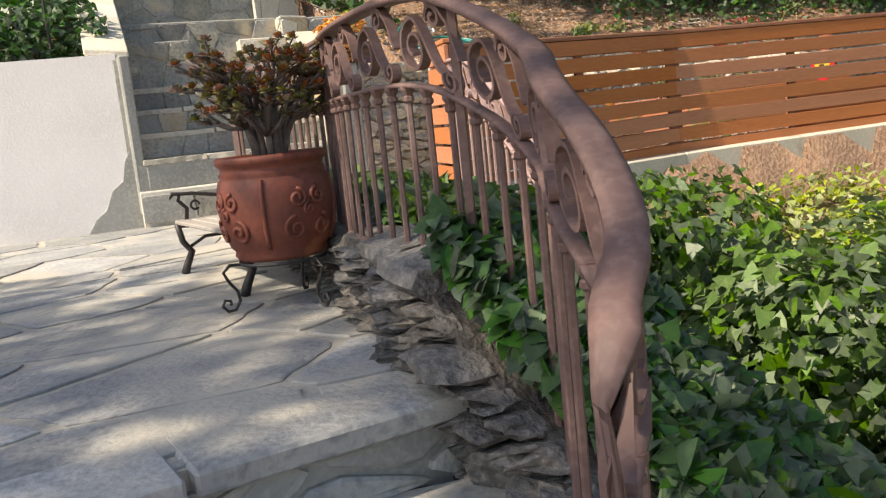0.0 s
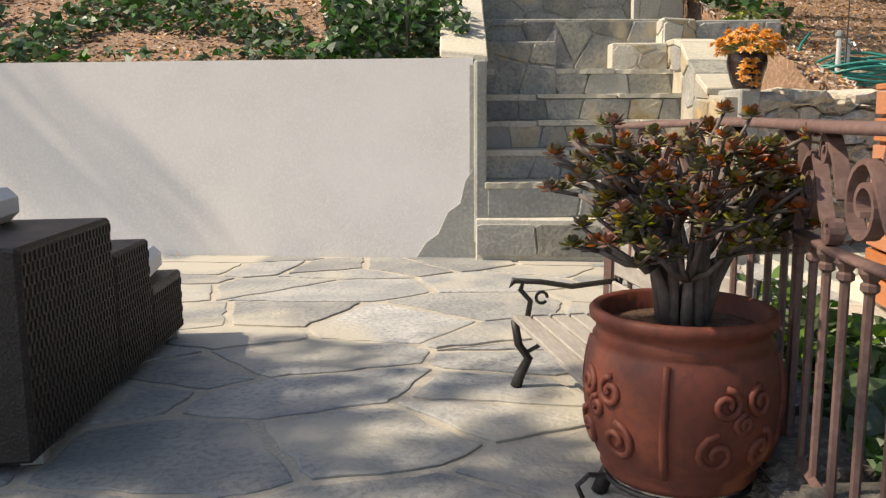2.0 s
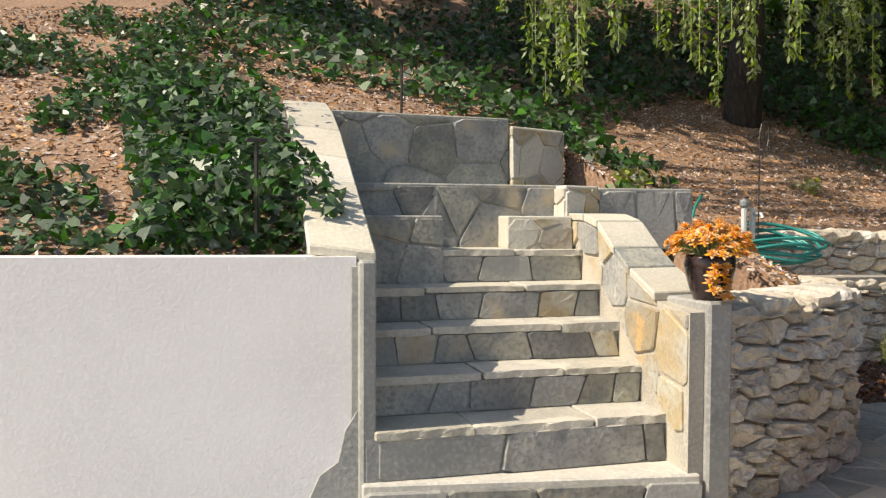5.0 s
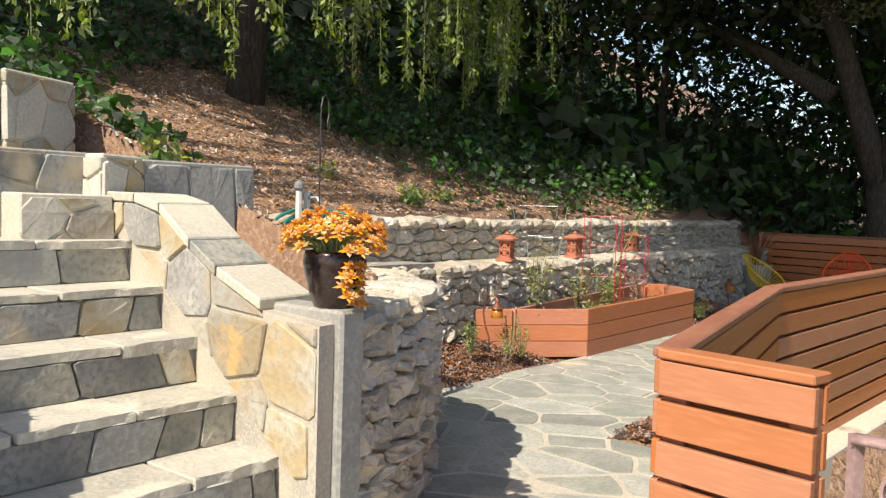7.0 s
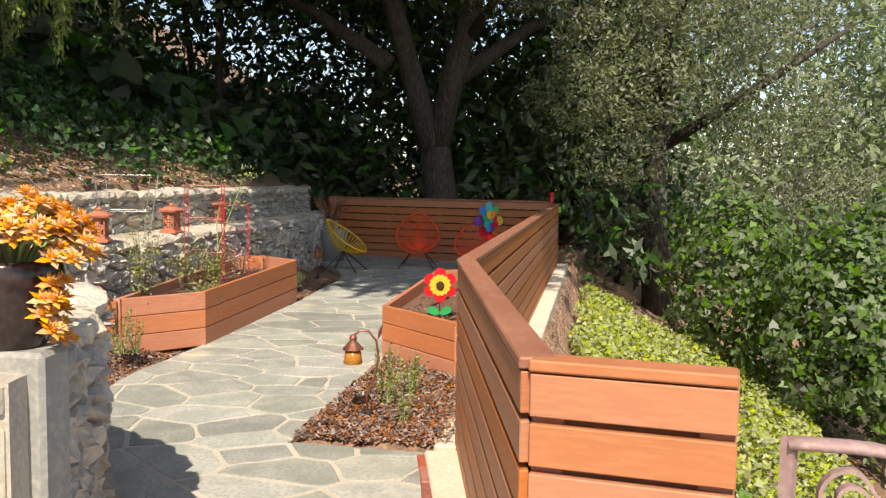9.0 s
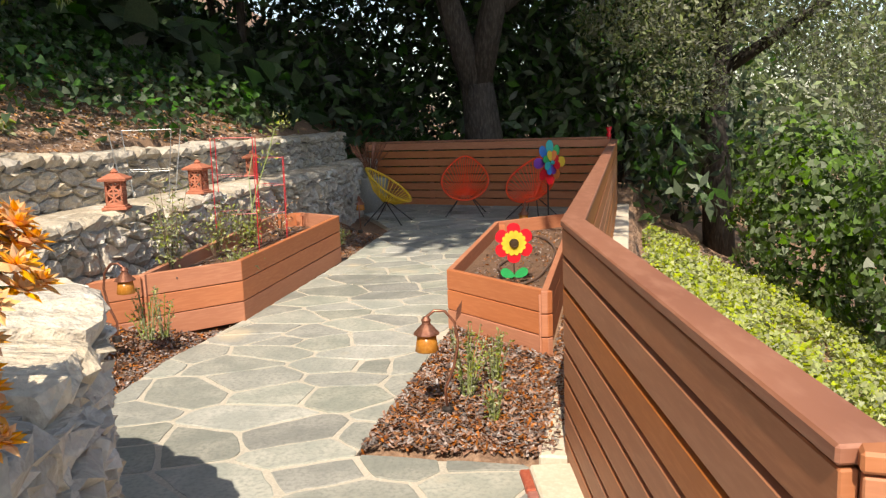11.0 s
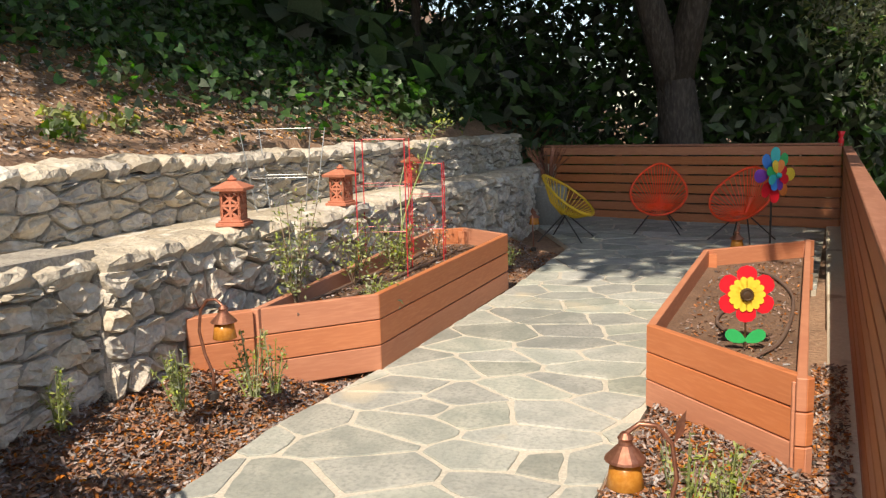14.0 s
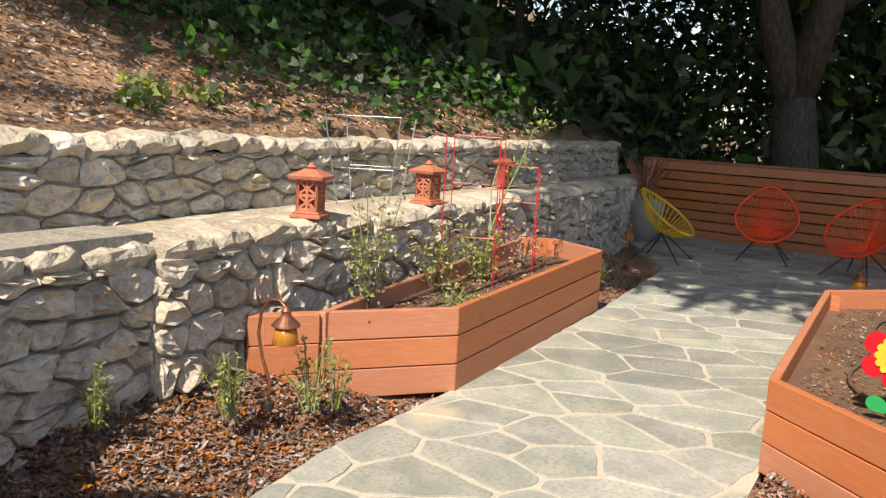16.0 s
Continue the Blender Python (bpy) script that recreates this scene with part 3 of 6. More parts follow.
def edge_wall():
    EDGE_R = EDGE[::-1]
    f, ln = along(EDGE)
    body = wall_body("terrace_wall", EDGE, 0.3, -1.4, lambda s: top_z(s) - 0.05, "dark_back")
    tagged(body, "low wall of weathered dark rubble with flat coping stones")
    ed = EDGE[:-1]
    stone_wall(body, EDGE, lambda s: 0.0 if s < 2.35 else -0.3 - (s - 2.35) * 0.4, lambda s: top_z(s) - 0.045, 0.24, 0.058, 0.010, 0.06, 5, ("dark_rubble",), rough=0.55, tilt=0.25)
    coping(body, EDGE, top_z, 8, 0.2, "dark_rubble", 2.35)


# ---- white wall and the stone stairs ----
def st_y(i):
    return 6.64 + 0.285 * (i - 1)


def xl(y):
    return 2.06 + 0.16 * (y - 6.64)


def xr(y):
    return 3.49 + 0.20 * (y - 6.64)


SL = -0.15


def course(parent, path, z0, z1, seed, mats, widths):
    """One course of squarish stones with slightly slanting upright joints."""
    rng = random.Random(seed)
    f, ln = along(path)
    s, lean = 0.006, 0.0
    while s < ln - 0.03:
        w = min(rng.uniform(*widths), ln - s)
        if ln - s - w < 0.1:
            w = ln - s - 0.004
        l2 = rng.uniform(-0.03, 0.03)
        poly = [(s + lean, z0 + 0.004), (s + w - 0.01 + l2, z0 + 0.004), (s + w - 0.01 - l2, z1 - 0.004), (s - lean, z1 - 0.004)]
        lean = l2
        stone_piece("facing_stone", [(min(max(u, 0), ln), v) for u, v in poly], f, 0.013 * rng.uniform(0.7, 1.4), rng, mats[rng.randrange(len(mats))], parent, 0.12, 0.06, 0.03)
        s += w


def stairs():
    body = wall_body("stucco_wall", [STUCCO[0], (1.98, 6.90)], 0.22, -0.2, 1.285, "stucco")
    tagged(body, "low white rough stucco retaining wall")
    # bare stone showing at the foot of the wall's end
    bm = bmesh.new()
    vs = [(1.62, 0.0), (1.99, 0.0), (2.0, 0.62), (1.93, 0.5), (1.9, 0.36), (1.82, 0.3), (1.76, 0.16), (1.68, 0.1)]
    f = lambda x, o: 6.90 - 0.263 * (x - 1.98) - o
    a = [bm.verts.new((x, f(x, 0.012), z)) for x, z in vs]
    b = [bm.verts.new((x, f(x, -0.02), z)) for x, z in vs]
    bm.faces.new(a)
    bm.faces.new(b[::-1])
    for i in range(len(a)):
        bm.faces.new((a[i], a[(i + 1) % len(a)], b[(i + 1) % len(a)], b[i]))
    part("stone_patch", bm, "cement", body, "bare grey stone where the stucco has broken away")
    st = tagged(wall_body("stair_base", [(1.99, 6.88), (3.45, 6.62)], 0.3, -0.2, 0.1, "cement"), "", kind="structure")
    # slab step
    bm = bmesh.new()
    prism(bm, [(1.98, 6.82), (3.50, 6.38), (3.52, 6.75), (2.05, 6.98)], -0.1, 0.27, 0.01)
    s0 = part("stair", bm, "cream", None, "stone garden stairs with slate risers and pale treads", "structure")
    course(s0, [(1.98, 6.80), (3.50, 6.365)], 0.03, 0.24, 12, ("cement", "stone", "stone"), (0.28, 0.5))
    zs = [0.5, 0.695, 0.885, 1.075, 1.27]
    for i, z in enumerate(zs, 1):
        y = st_y(i)
        yl = y + 0.2
        bm = bmesh.new()
        prism(bm, [(xl(y) - 0.05, yl), (xr(y) + 0.05, y), (xr(y) + 0.12, y + 0.6), (xl(y) + 0.03, yl + 0.6)], z - 0.42, z - 0.035)
        part("step_core", bm, "cement", s0)
        trng = random.Random(300 + i)
        x0, x1 = xl(y) - 0.02, xr(y) + 0.03
        cuts = [0.0, 0.33 + trng.uniform(-0.07, 0.07), 0.68 + trng.uniform(-0.07, 0.07), 1.0]
        for u0, u1 in zip(cuts, cuts[1:]):
            front = []
            for q in range(9):
                u = u0 + (u1 - u0) * q / 8
                e = 0.004 if q == 0 else (-0.004 if q == 8 else 0.0)
                front.append((x0 + (x1 - x0) * u + e, yl + (y - yl) * u - 0.022 + trng.uniform(-0.011, 0.009)))
            back = [(front[-1][0] + 0.05, front[-1][1] + 0.36), (front[0][0] + 0.05, front[0][1] + 0.36)]
            dz, th2 = trng.uniform(-0.004, 0.003), trng.uniform(0.03, 0.05)
            bm = bmesh.new()
            prism(bm, front + back, z - th2, z + dz, 0.005)
            part("tread", bm, "tread", s0)
        course(s0, [(xl(y), yl - 0.003), (xr(y), y - 0.003)], (0.27 if i == 1 else zs[i - 2]), z - 0.035, 40 + i, ("stone", "stone", "stone", "cement", "warm"), (0.5, 0.75) if i == 1 else (0.18, 0.4))
    # block, sixth riser, back wall
    def blk(name, poly, z0, z1, m, sx=0.3, sy=0.22, seed=1, faces=None, cap="stone"):
        bm = bmesh.new()
        prism(bm, poly, z0, z1, 0.008)
        ob = part(name, bm, cap, s0)
        for k, (i, j) in enumerate(faces or []):
            stone_wall(ob, [poly[i], poly[j]], z0, z1 - 0.02, sx, sy, 0.014, 0.014, seed + k, m, rough=0.15, tilt=0.03)
        return ob
    blk("stone_block", [(2.2, 7.98), (2.82, 7.88), (2.86, 8.5), (2.25, 8.5)], 1.05, 1.475, ("stone",), 0.34, 0.25, 51, [(0, 1)])
    blk("sixth_step", [(2.2, 8.33), (3.93, 8.12), (4.1, 9.3), (2.3, 9.3)], 1.2, 1.68, ("stone",), 0.3, 0.3, 61, [(0, 1)])
    blk("back_wall", [(2.25, 9.1), (3.86, 9.05), (3.92, 9.4), (2.3, 9.4)], 1.6, 2.22, ("stone",), 0.36, 0.3, 71, [(0, 1)])
    blk("wing_wall", [(3.86, 9.0), (4.42, 9.18), (4.5, 9.4), (3.92, 9.4)], 1.5, 2.16, ("warm", "cream"), 0.25, 0.26, 81, [(0, 1)], "cream")
    blk("corner_block", [(3.72, 7.98), (4.02, 8.06), (4.1, 8.4), (3.78, 8.4)], 1.2, 1.675, ("warm", "cream"), 0.22, 0.2, 91, [(0, 1), (3, 0)], "cream")
    blk("side_block", [(4.03, 8.07), (4.68, 7.92), (4.72, 8.1), (4.08, 8.3)], 1.25, 1.665, ("stone", "cement"), 0.3, 0.4, 95, [(0, 1)], "cement")
    blk("small_step", [(3.3, 7.98), (3.72, 7.9), (3.78, 8.3), (3.36, 8.3)], 1.2, 1.475, ("cream", "warm"), 0.22, 0.2, 98, [(0, 1)], "cream")
    # right side wall with sloping cap, and its pier
    g = piecewise([(6.34, 1.07), (6.68, 1.07), (7.05, 1.2), (7.25, 1.3), (7.5, 1.45), (7.72, 1.49), (8.4, 1.5)])
    ys = [6.41, 6.74, 7.05, 7.25, 7.5, 7.72, 8.0]
    poly = [(xr(y), y) for y in ys] + [(xr(y) + 0.27, y) for y in ys[::-1]]
    bm = bmesh.new()
    for a, b in zip(ys, ys[1:]):
        prism(bm, [(xr(a), a), (xr(a) + 0.27, a), (xr(b) + 0.27, b), (xr(b), b)], -0.1, lambda x, y: g(y) - 0.045)
    sw = part("side_wall", bm, "grout", s0, "stone veneered wall beside the stairs")
    L = math.hypot(xr(8.0) - xr(6.3), 1.7)
    fz = lambda s: np.interp(6.3 + s / L * 1.7, [6.3, 6.6, 6.9, 7.15, 7.45, 7.74, 8.0], [0.28, 0.5, 0.69, 0.88, 1.07, 1.27, 1.27])
    stone_wall(sw, [(xr(8.0), 8.0), (xr(6.42), 6.42)], lambda s: fz(L - s), lambda s: g(6.3 + (L - s) / L * 1.7) - 0.05, 0.30, 0.30, 0.016, 0.013, 22, ("warm", "warm", "cement", "stone", "warm"), rough=0.12, tilt=0.03)
    for a, b in zip(ys[1:], ys[2:]):
        bm = bmesh.new()
        prism(bm, [(xr(a) - 0.02, a + 0.006), (xr(a) + 0.3, a + 0.006), (xr(b) + 0.3, b - 0.006), (xr(b) - 0.02, b - 0.006)], lambda x, y: g(y) - 0.045, lambda x, y: g(y), 0.006)
        part("cap_stone", bm, "cream" if a > 7.1 or a < 6.8 else "stone", sw)
    bm = bmesh.new()
    prism(bm, [(3.525, 6.37), (3.655, 6.36), (3.74, 6.82), (3.58, 6.82)], -0.1, 1.075, 0.012)
    pr = part("pier", bm, "cement", s0, "smooth grey cement pier at the foot of the stairs")
    # left side wall with stepped sloping cap
    g2 = piecewise([(6.9, 1.29), (8.6, 2.12), (9.3, 2.3)])
    bm = bmesh.new()
    lx = lambda y: 1.98 + 0.17 * (y - 6.9)
    prism(bm, [(lx(6.9) - 0.02, 6.9), (lx(6.9) + 0.07, 6.87), (lx(9.3) + 0.1, 9.3), (lx(9.3) - 0.25, 9.3), (lx(7.1) - 0.2, 7.1)], -0.1, lambda x, y: g2(y) - 0.05)
    lw = part("left_side_wall", bm, "cement", s0, "grey stone wall beside the stairs")
    yy = [6.93, 7.3, 7.62, 7.95, 8.35, 8.8, 9.25]
    for a, b in zip(yy, yy[1:]):
        bm = bmesh.new()
        prism(bm, [(lx(a) - 0.2, a + 0.075), (lx(a) + 0.1, a), (lx(b) + 0.1, b - 0.006), (lx(b) - 0.2, b + 0.07)], lambda x, y: g2(y) - 0.05, lambda x, y: g2(y), 0.008)
        part("cap_stone", bm, "cream", lw)
    bm = bmesh.new()
    box(bm, 1.985, 2.06, 6.845, 6.92, 0.1, 1.27, 0.012)
    part("wall_end_post", bm, "cement", lw)


# ---- rubble walls ----
def rubble_walls():
    b = tagged(wall_body("bulging_wall", BULGE, 0.32, -0.1, lambda s: 1.02 - 0.02 * max(0, s - 2), "rubble_back"), "curved dry rubble retaining wall of pale weathered stone")
    f, ln = along(BULGE)
    top = lambda s: 1.06 if s < 2.2 else 1.06 - 0.06 * (s - 2.2)
    stone_wall(b, BULGE, 0.02, lambda s: top(s) - 0.07, 0.24, 0.115, 0.014, 0.045, 3, "rubble", rough=0.5, tilt=0.16, inset=0.09)
    coping(b, BULGE, lambda s: top(s), 9, 0.38)
    b = tagged(wall_body("lower_wall", LOWER, 0.3, -0.1, 0.86, "rubble_back"), "lower tier of a pale rubble retaining wall")
    stone_wall(b, LOWER, lambda s: 0.1, 0.87, 0.23, 0.15, 0.016, 0.045, 14, "rubble", rough=0.5, tilt=0.16, inset=0.09)
    coping(b, LOWER, lambda s: 0.95, 10, 0.36)
    b = tagged(wall_body("upper_wall", UPPER, 0.3, 0.5, 1.26, "rubble_back"), "upper tier of a pale rubble retaining wall")
    stone_wall(b, UPPER, 0.80, 1.25, 0.26, 0.105, 0.014, 0.035, 15, "rubble", rough=0.5, tilt=0.14, inset=0.09)
    coping(b, UPPER, lambda s: 1.35, 11, 0.3)


def coping(parent, path, top, seed, depth, material="rubble", until=99):
    rng = random.Random(seed)
    f, ln = along(path)
    s = 0.02
    k = 0
    while s < min(ln, until) - 0.1 and k < 90:
        k += 1
        L = rng.uniform(0.2, 0.44)
        a, b = s + 0.012, min(s + L, ln) - 0.012
        z1 = top((a + b) / 2) + rng.uniform(-0.025, 0.02)
        vs, fs = [], []
        nn = 5
        rows = ((0.03, -0.1), (0.07, -0.05), (0.055, -0.015), (0.0, 0.0), (-depth * 0.5, 0.012), (-depth, -0.02))
        for o, dz in rows:
            for i in range(nn):
                e = 0.03 * (i in (0, nn - 1))
                vs.append(f(a + (b - a) * i / (nn - 1), z1 + dz + rng.uniform(-0.012, 0.012) - e * 0.5, o - e + rng.uniform(-0.014, 0.014)))
        m = len(rows)
        for j in range(m - 1):
            for i in range(nn - 1):
                fs.append((j * nn + i, j * nn + i + 1, (j + 1) * nn + i + 1, (j + 1) * nn + i))
        base = len(vs)
        for i in (0, nn - 1):
            vs.append(f(a if i == 0 else b, z1 - 0.11, -depth))
            vs.append(f(a if i == 0 else b, z1 - 0.11, 0.0))
        fs.append(tuple([j * nn for j in range(m)] + [base, base + 1]))
        fs.append(tuple([j * nn + nn - 1 for j in range(m)] + [base + 2, base + 3]))
        raw("coping_stone", vs, fs, material, parent, smooth=False)
        s += L


# ---- fences ----
A, B, C, D, E = (3.60, 5.22), (3.45, 4.76), (5.96, 5.34), (14.95, 3.62), (16.5, 7.3)


def fence_run(name, a, b, za, zb, n, label, posts, cap=True, board=0.106, gap=0.019, side=1.0, ends=True):
    th = thing(name, label, "fence", (a[0], a[1], 0))
    inv = Matrix.Translation((-a[0], -a[1], 0))
    av, bv = Vector((*a, 0)), Vector((*b, 0))
    d = (bv - av).normalized()
    nrm = Vector((-d.y, d.x, 0)) * side
    L = (bv - av).length
    parts = []
    for k in range(n):
        top_a, top_b = za - 0.035 - k * (board + gap), zb - 0.035 - k * (board + gap)
        bm = bmesh.new()
        beam(bm, (a[0], a[1], top_a - board / 2), (b[0], b[1], top_b - board / 2), 0.028, board, 0.003)
        bmesh.ops.transform(bm, matrix=inv @ Matrix.Translation(-nrm * 0.014), verts=bm.verts)
        part("board", bm, "fence", th)
        bm = bmesh.new()
        beam(bm, (a[0], a[1], top_a - board / 2), (b[0], b[1], top_b - board / 2), 0.024, board, 0.003)
        bmesh.ops.transform(bm, matrix=inv @ Matrix.Translation(-nrm * 0.074), verts=bm.verts)
        part("board", bm, "fence", th)
    for s in posts:
        p = av + d * s - nrm * 0.044
        zt = za + (zb - za) * s / L - 0.04
        bm = bmesh.new()
        box(bm, -0.04, 0.04, -0.013, 0.013, zt - n * (board + gap) - 0.04, zt, 0.003, inv @ Matrix.Translation(p) @ Matrix.Rotation(math.atan2(d.y, d.x), 4, "Z"))
        part("post", bm, "fence_cap", th)
    if cap:
        bm = bmesh.new()
        beam(bm, (*(av + d * -0.004 - nrm * 0.043).xy, za - 0.014), (*(bv - nrm * 0.043).xy, zb - 0.014), 0.098, 0.03, 0.005)
        bmesh.ops.transform(bm, matrix=inv, verts=bm.verts)
        part("cap_rail", bm, "fence" if L < 1 else "fence_cap", th)
    return th


def fences():
    fence_run("slat_fence", A, B, 1.06, 1.06, 8, "short end panel of horizontal orange stained redwood boards", (0.04, 0.44), side=-1)
    fence_run("slat_fence", (3.625, 5.24), (C[0], C[1]), 1.06, 1.09, 8, "stained redwood slat fence beside the path, brown on its shaded side", (0.3, 1.3, 2.3), side=1)
    fence_run("slat_fence", C, D, 1.09, 1.16, 8, "long stained redwood slat fence above the garden slope", [0.03 + 1.19 * i for i in range(8)], side=1)
    fence_run("back_fence", D, E, 1.2, 1.2, 8, "dark stained slat fence closing the shaded patio", [0.05 + 0.93 * i for i in range(5)], side=-1)


# kerb and foot wall under the long fence
def kerb_wall():
    bm = bmesh.new()
    for (a, b) in (((3.62, 4.98), (5.86, 5.10)), ((5.86, 5.10), (15.0, 3.36))):
        av, bv = Vector((*a, 0)), Vector((*b, 0))
        d = (bv - av).normalized()
        n = Vector((-d.y, d.x, 0))
        poly = [av, bv, bv + n * 0.40, av + n * 0.36]
        prism(bm, [(p.x, p.y) for p in poly], lambda x, y: -0.9, lambda x, y: 0.11 + 0.011 * max(0, x - 5.9), 0.01)
    part("kerb_wall", bm, "kerb", None, "pale concrete kerb wall carrying the slat fence", "structure")


# ---- iron railings ----
def rail_path(pts):
    ps = [Vector(p) for p in pts]
    for _ in range(2):
        q = [ps[0]]
        for a, b in zip(ps, ps[1:]):
            q += [a.lerp(b, 0.25), a.lerp(b, 0.75)]
        ps = q + [ps[-1]]
    acc = [0.0]
    for a, b in zip(ps, ps[1:]):
        acc.append(acc[-1] + math.hypot(b.x - a.x, b.y - a.y))

    def f(s, h=0.0, o=0.0):
        i = 0
        while i < len(ps) - 2 and s > acc[i + 1]:
            i += 1
        k = (s - acc[i]) / max(1e-6, acc[i + 1] - acc[i])
        d = (ps[i + 1] - ps[i]).normalized()
        p = ps[i].lerp(ps[i + 1], k)
        nx, ny = d.y, -d.x
        ln = math.hypot(nx, ny) or 1
        return Vector((p.x + nx / ln * o, p.y + ny / ln * o, p.z + h))
    return f, acc[-1]


def spiral(cx, cy, r0, turns, start, sense, n=22):
    out = []
    for i in range(n + 1):
        k = i / n
        r = r0 * (1 - 0.8 * k)
        a = start + sense * turns * 2 * math.pi * k
        out.append((cx + r * math.cos(a), cy + r * math.sin(a)))
    return out


def ribbon(bm, f, pts, w=0.026, t=0.009):
    """A flat iron strip bent in the plane of the railing."""
    ring = []
    n = len(pts)
    for i, (s, h) in enumerate(pts):
        a, b = pts[max(0, i - 1)], pts[min(n - 1, i + 1)]
        dx, dy = b[0] - a[0], b[1] - a[1]
        ln = math.hypot(dx, dy) or 1
        nx, ny = -dy / ln * t / 2, dx / ln * t / 2
        ring.append([bm.verts.new(f(s + nx, h + ny, w / 2)), bm.verts.new(f(s - nx, h - ny, w / 2)), bm.verts.new(f(s - nx, h - ny, -w / 2)), bm.verts.new(f(s + nx, h + ny, -w / 2))])
    for a, b in zip(ring, ring[1:]):
        for k in range(4):
            bm.faces.new((a[k], a[(k + 1) % 4], b[(k + 1) % 4], b[k]))
    bm.faces.new(ring[0][::-1])
    bm.faces.new(ring[-1])


def railing(label, pts, band, foot, material, gap=0.1, newel=True, end=None):
    f, ln = rail_path(pts)
    th = thing("iron_railing", label, "railing", tuple(f(0, foot(0))))
    inv = Matrix.Translation(-f(0, foot(0)))

    def done(name, bm, lab="", smooth=False):
        bmesh.ops.transform(bm, matrix=inv, verts=bm.verts)
        return part(name, bm, material, th, lab, smooth=smooth)
    n = max(6, int(ln / 0.045))
    L = end or ln
    for name, h, w, t in (("top_rail", 0.0, 0.056, 0.022), ("middle_rail", -band, 0.032, 0.012)):
        bm = bmesh.new()
        rings = []
        for i in range(n + 1):
            s = ln * i / n
            pr = [(w / 2, -t / 2), (w / 2, t * 0.15), (w / 4, t / 2), (-w / 4, t / 2), (-w / 2, t * 0.15), (-w / 2, -t / 2)]
            rings.append([bm.verts.new(f(s, h + b, a)) for a, b in pr])
        for a, b in zip(rings, rings[1:]):
            for k in range(6):
                bm.faces.new((a[k], a[(k + 1) % 6], b[(k + 1) % 6], b[k]))
        bm.faces.new(rings[0][::-1])
        bm.faces.new(rings[-1])
        done(name, bm, "rounded handrail, paint worn" if h == 0 else "", smooth=True)
    bm = bmesh.new()
    tube(bm, [f(ln * i / n, foot(ln * i / n)) for i in range(n + 1)], 0.012, 4)
    done("bottom_rail", bm)
    s = gap * 0.6
    k = 0
    while s < L - 0.03:
        lo, hi = foot(s), -band
        bm = bmesh.new()
        a, b = f(s, lo), f(s, hi)
        tube(bm, [a, b], 0.0085, 6)
        lathe(bm, [(0.009, -0.045), (0.015, -0.04), (0.015, -0.03), (0.011, -0.026), (0.019, -0.012), (0.019, 0.0)], 8, tuple(b))
        done("baluster", bm)
        s += gap
    s = 0.05
    bay = 0.30
    ease = lambda a, b, n: [(a[0] + (b[0] - a[0]) * q, a[1] + (b[1] - a[1]) * (3 * q * q - 2 * q ** 3)) for q in [k / n for k in range(1, n)]]
    while s + bay * 0.8 < L + 0.02:
        # a large low spiral whose strip climbs, runs over the top and sweeps down into a small one
        big = spiral(s + 0.085, -band * 0.57, band * 0.33, 1.5, math.pi / 2, 1, 30)[::-1]
        low = spiral(s + 0.235, -band + 0.036, 0.03, 1.3, math.pi * 0.9, 1, 18)
        arc = ease(big[-1], low[0], 9)
        bm = bmesh.new()
        ribbon(bm, f, big + arc + low)
        done("scroll", bm)
        # a small hook under the handrail that joins the next large spiral
        hook = spiral(s + 0.185, -0.045, 0.031, 1.35, math.pi * 1.1, -1, 18)[::-1]
        rise = [(s + 0.205 + 0.02 * q, -0.018 - 0.02 * q) for q in (0.3, 1.0)]
        bm = bmesh.new()
        ribbon(bm, f, hook + [(s + 0.165, -0.018), (s + 0.19, -0.014)] + rise + ease(rise[-1], (s + bay - 0.005, -band * 0.62), 5))
        done("scroll", bm)
        s += bay
    if newel:
        bm = bmesh.new()
        tube(bm, [f(0.005, foot(0) - 0.03), f(0.005, 0.01)], 0.02, 4)
        done("newel_post", bm)
    for s in [q for q in (1.25, 2.4) if q < L]:
        bm = bmesh.new()
        tube(bm, [f(s, foot(s) - 0.03), f(s, -0.005)], 0.014, 4)
        done("post", bm)
    return th


def railings():
    railing("curved wrought iron railing with scroll band, faded brown paint", [(1.95, 4.32, 0.885), (2.0, 3.85, 0.898), (1.965, 3.5, 0.906), (1.925, 3.15, 0.902), (1.76, 2.7, 0.90), (1.70, 2.13, 0.908), (1.715, 1.87, 0.822), (1.655, 1.59, 0.71), (1.505, 1.385, 0.638), (1.43, 1.192, 0.549), (1.36, 1.05, 0.436), (1.255, 0.985, 0.375), (1.20, 0.92, 0.345), (1.17, 0.935, 0.27), (1.175, 0.925, 0.15), (1.19, 0.90, 0.05)],
            0.215, lambda s: -0.66 if s < 2.0 else -0.66 - 0.2 * min(1, s - 2.0), "rail")
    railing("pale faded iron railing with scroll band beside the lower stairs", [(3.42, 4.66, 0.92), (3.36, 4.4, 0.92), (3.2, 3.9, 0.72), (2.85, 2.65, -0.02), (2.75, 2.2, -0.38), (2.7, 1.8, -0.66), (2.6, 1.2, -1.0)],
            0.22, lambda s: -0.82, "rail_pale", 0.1)


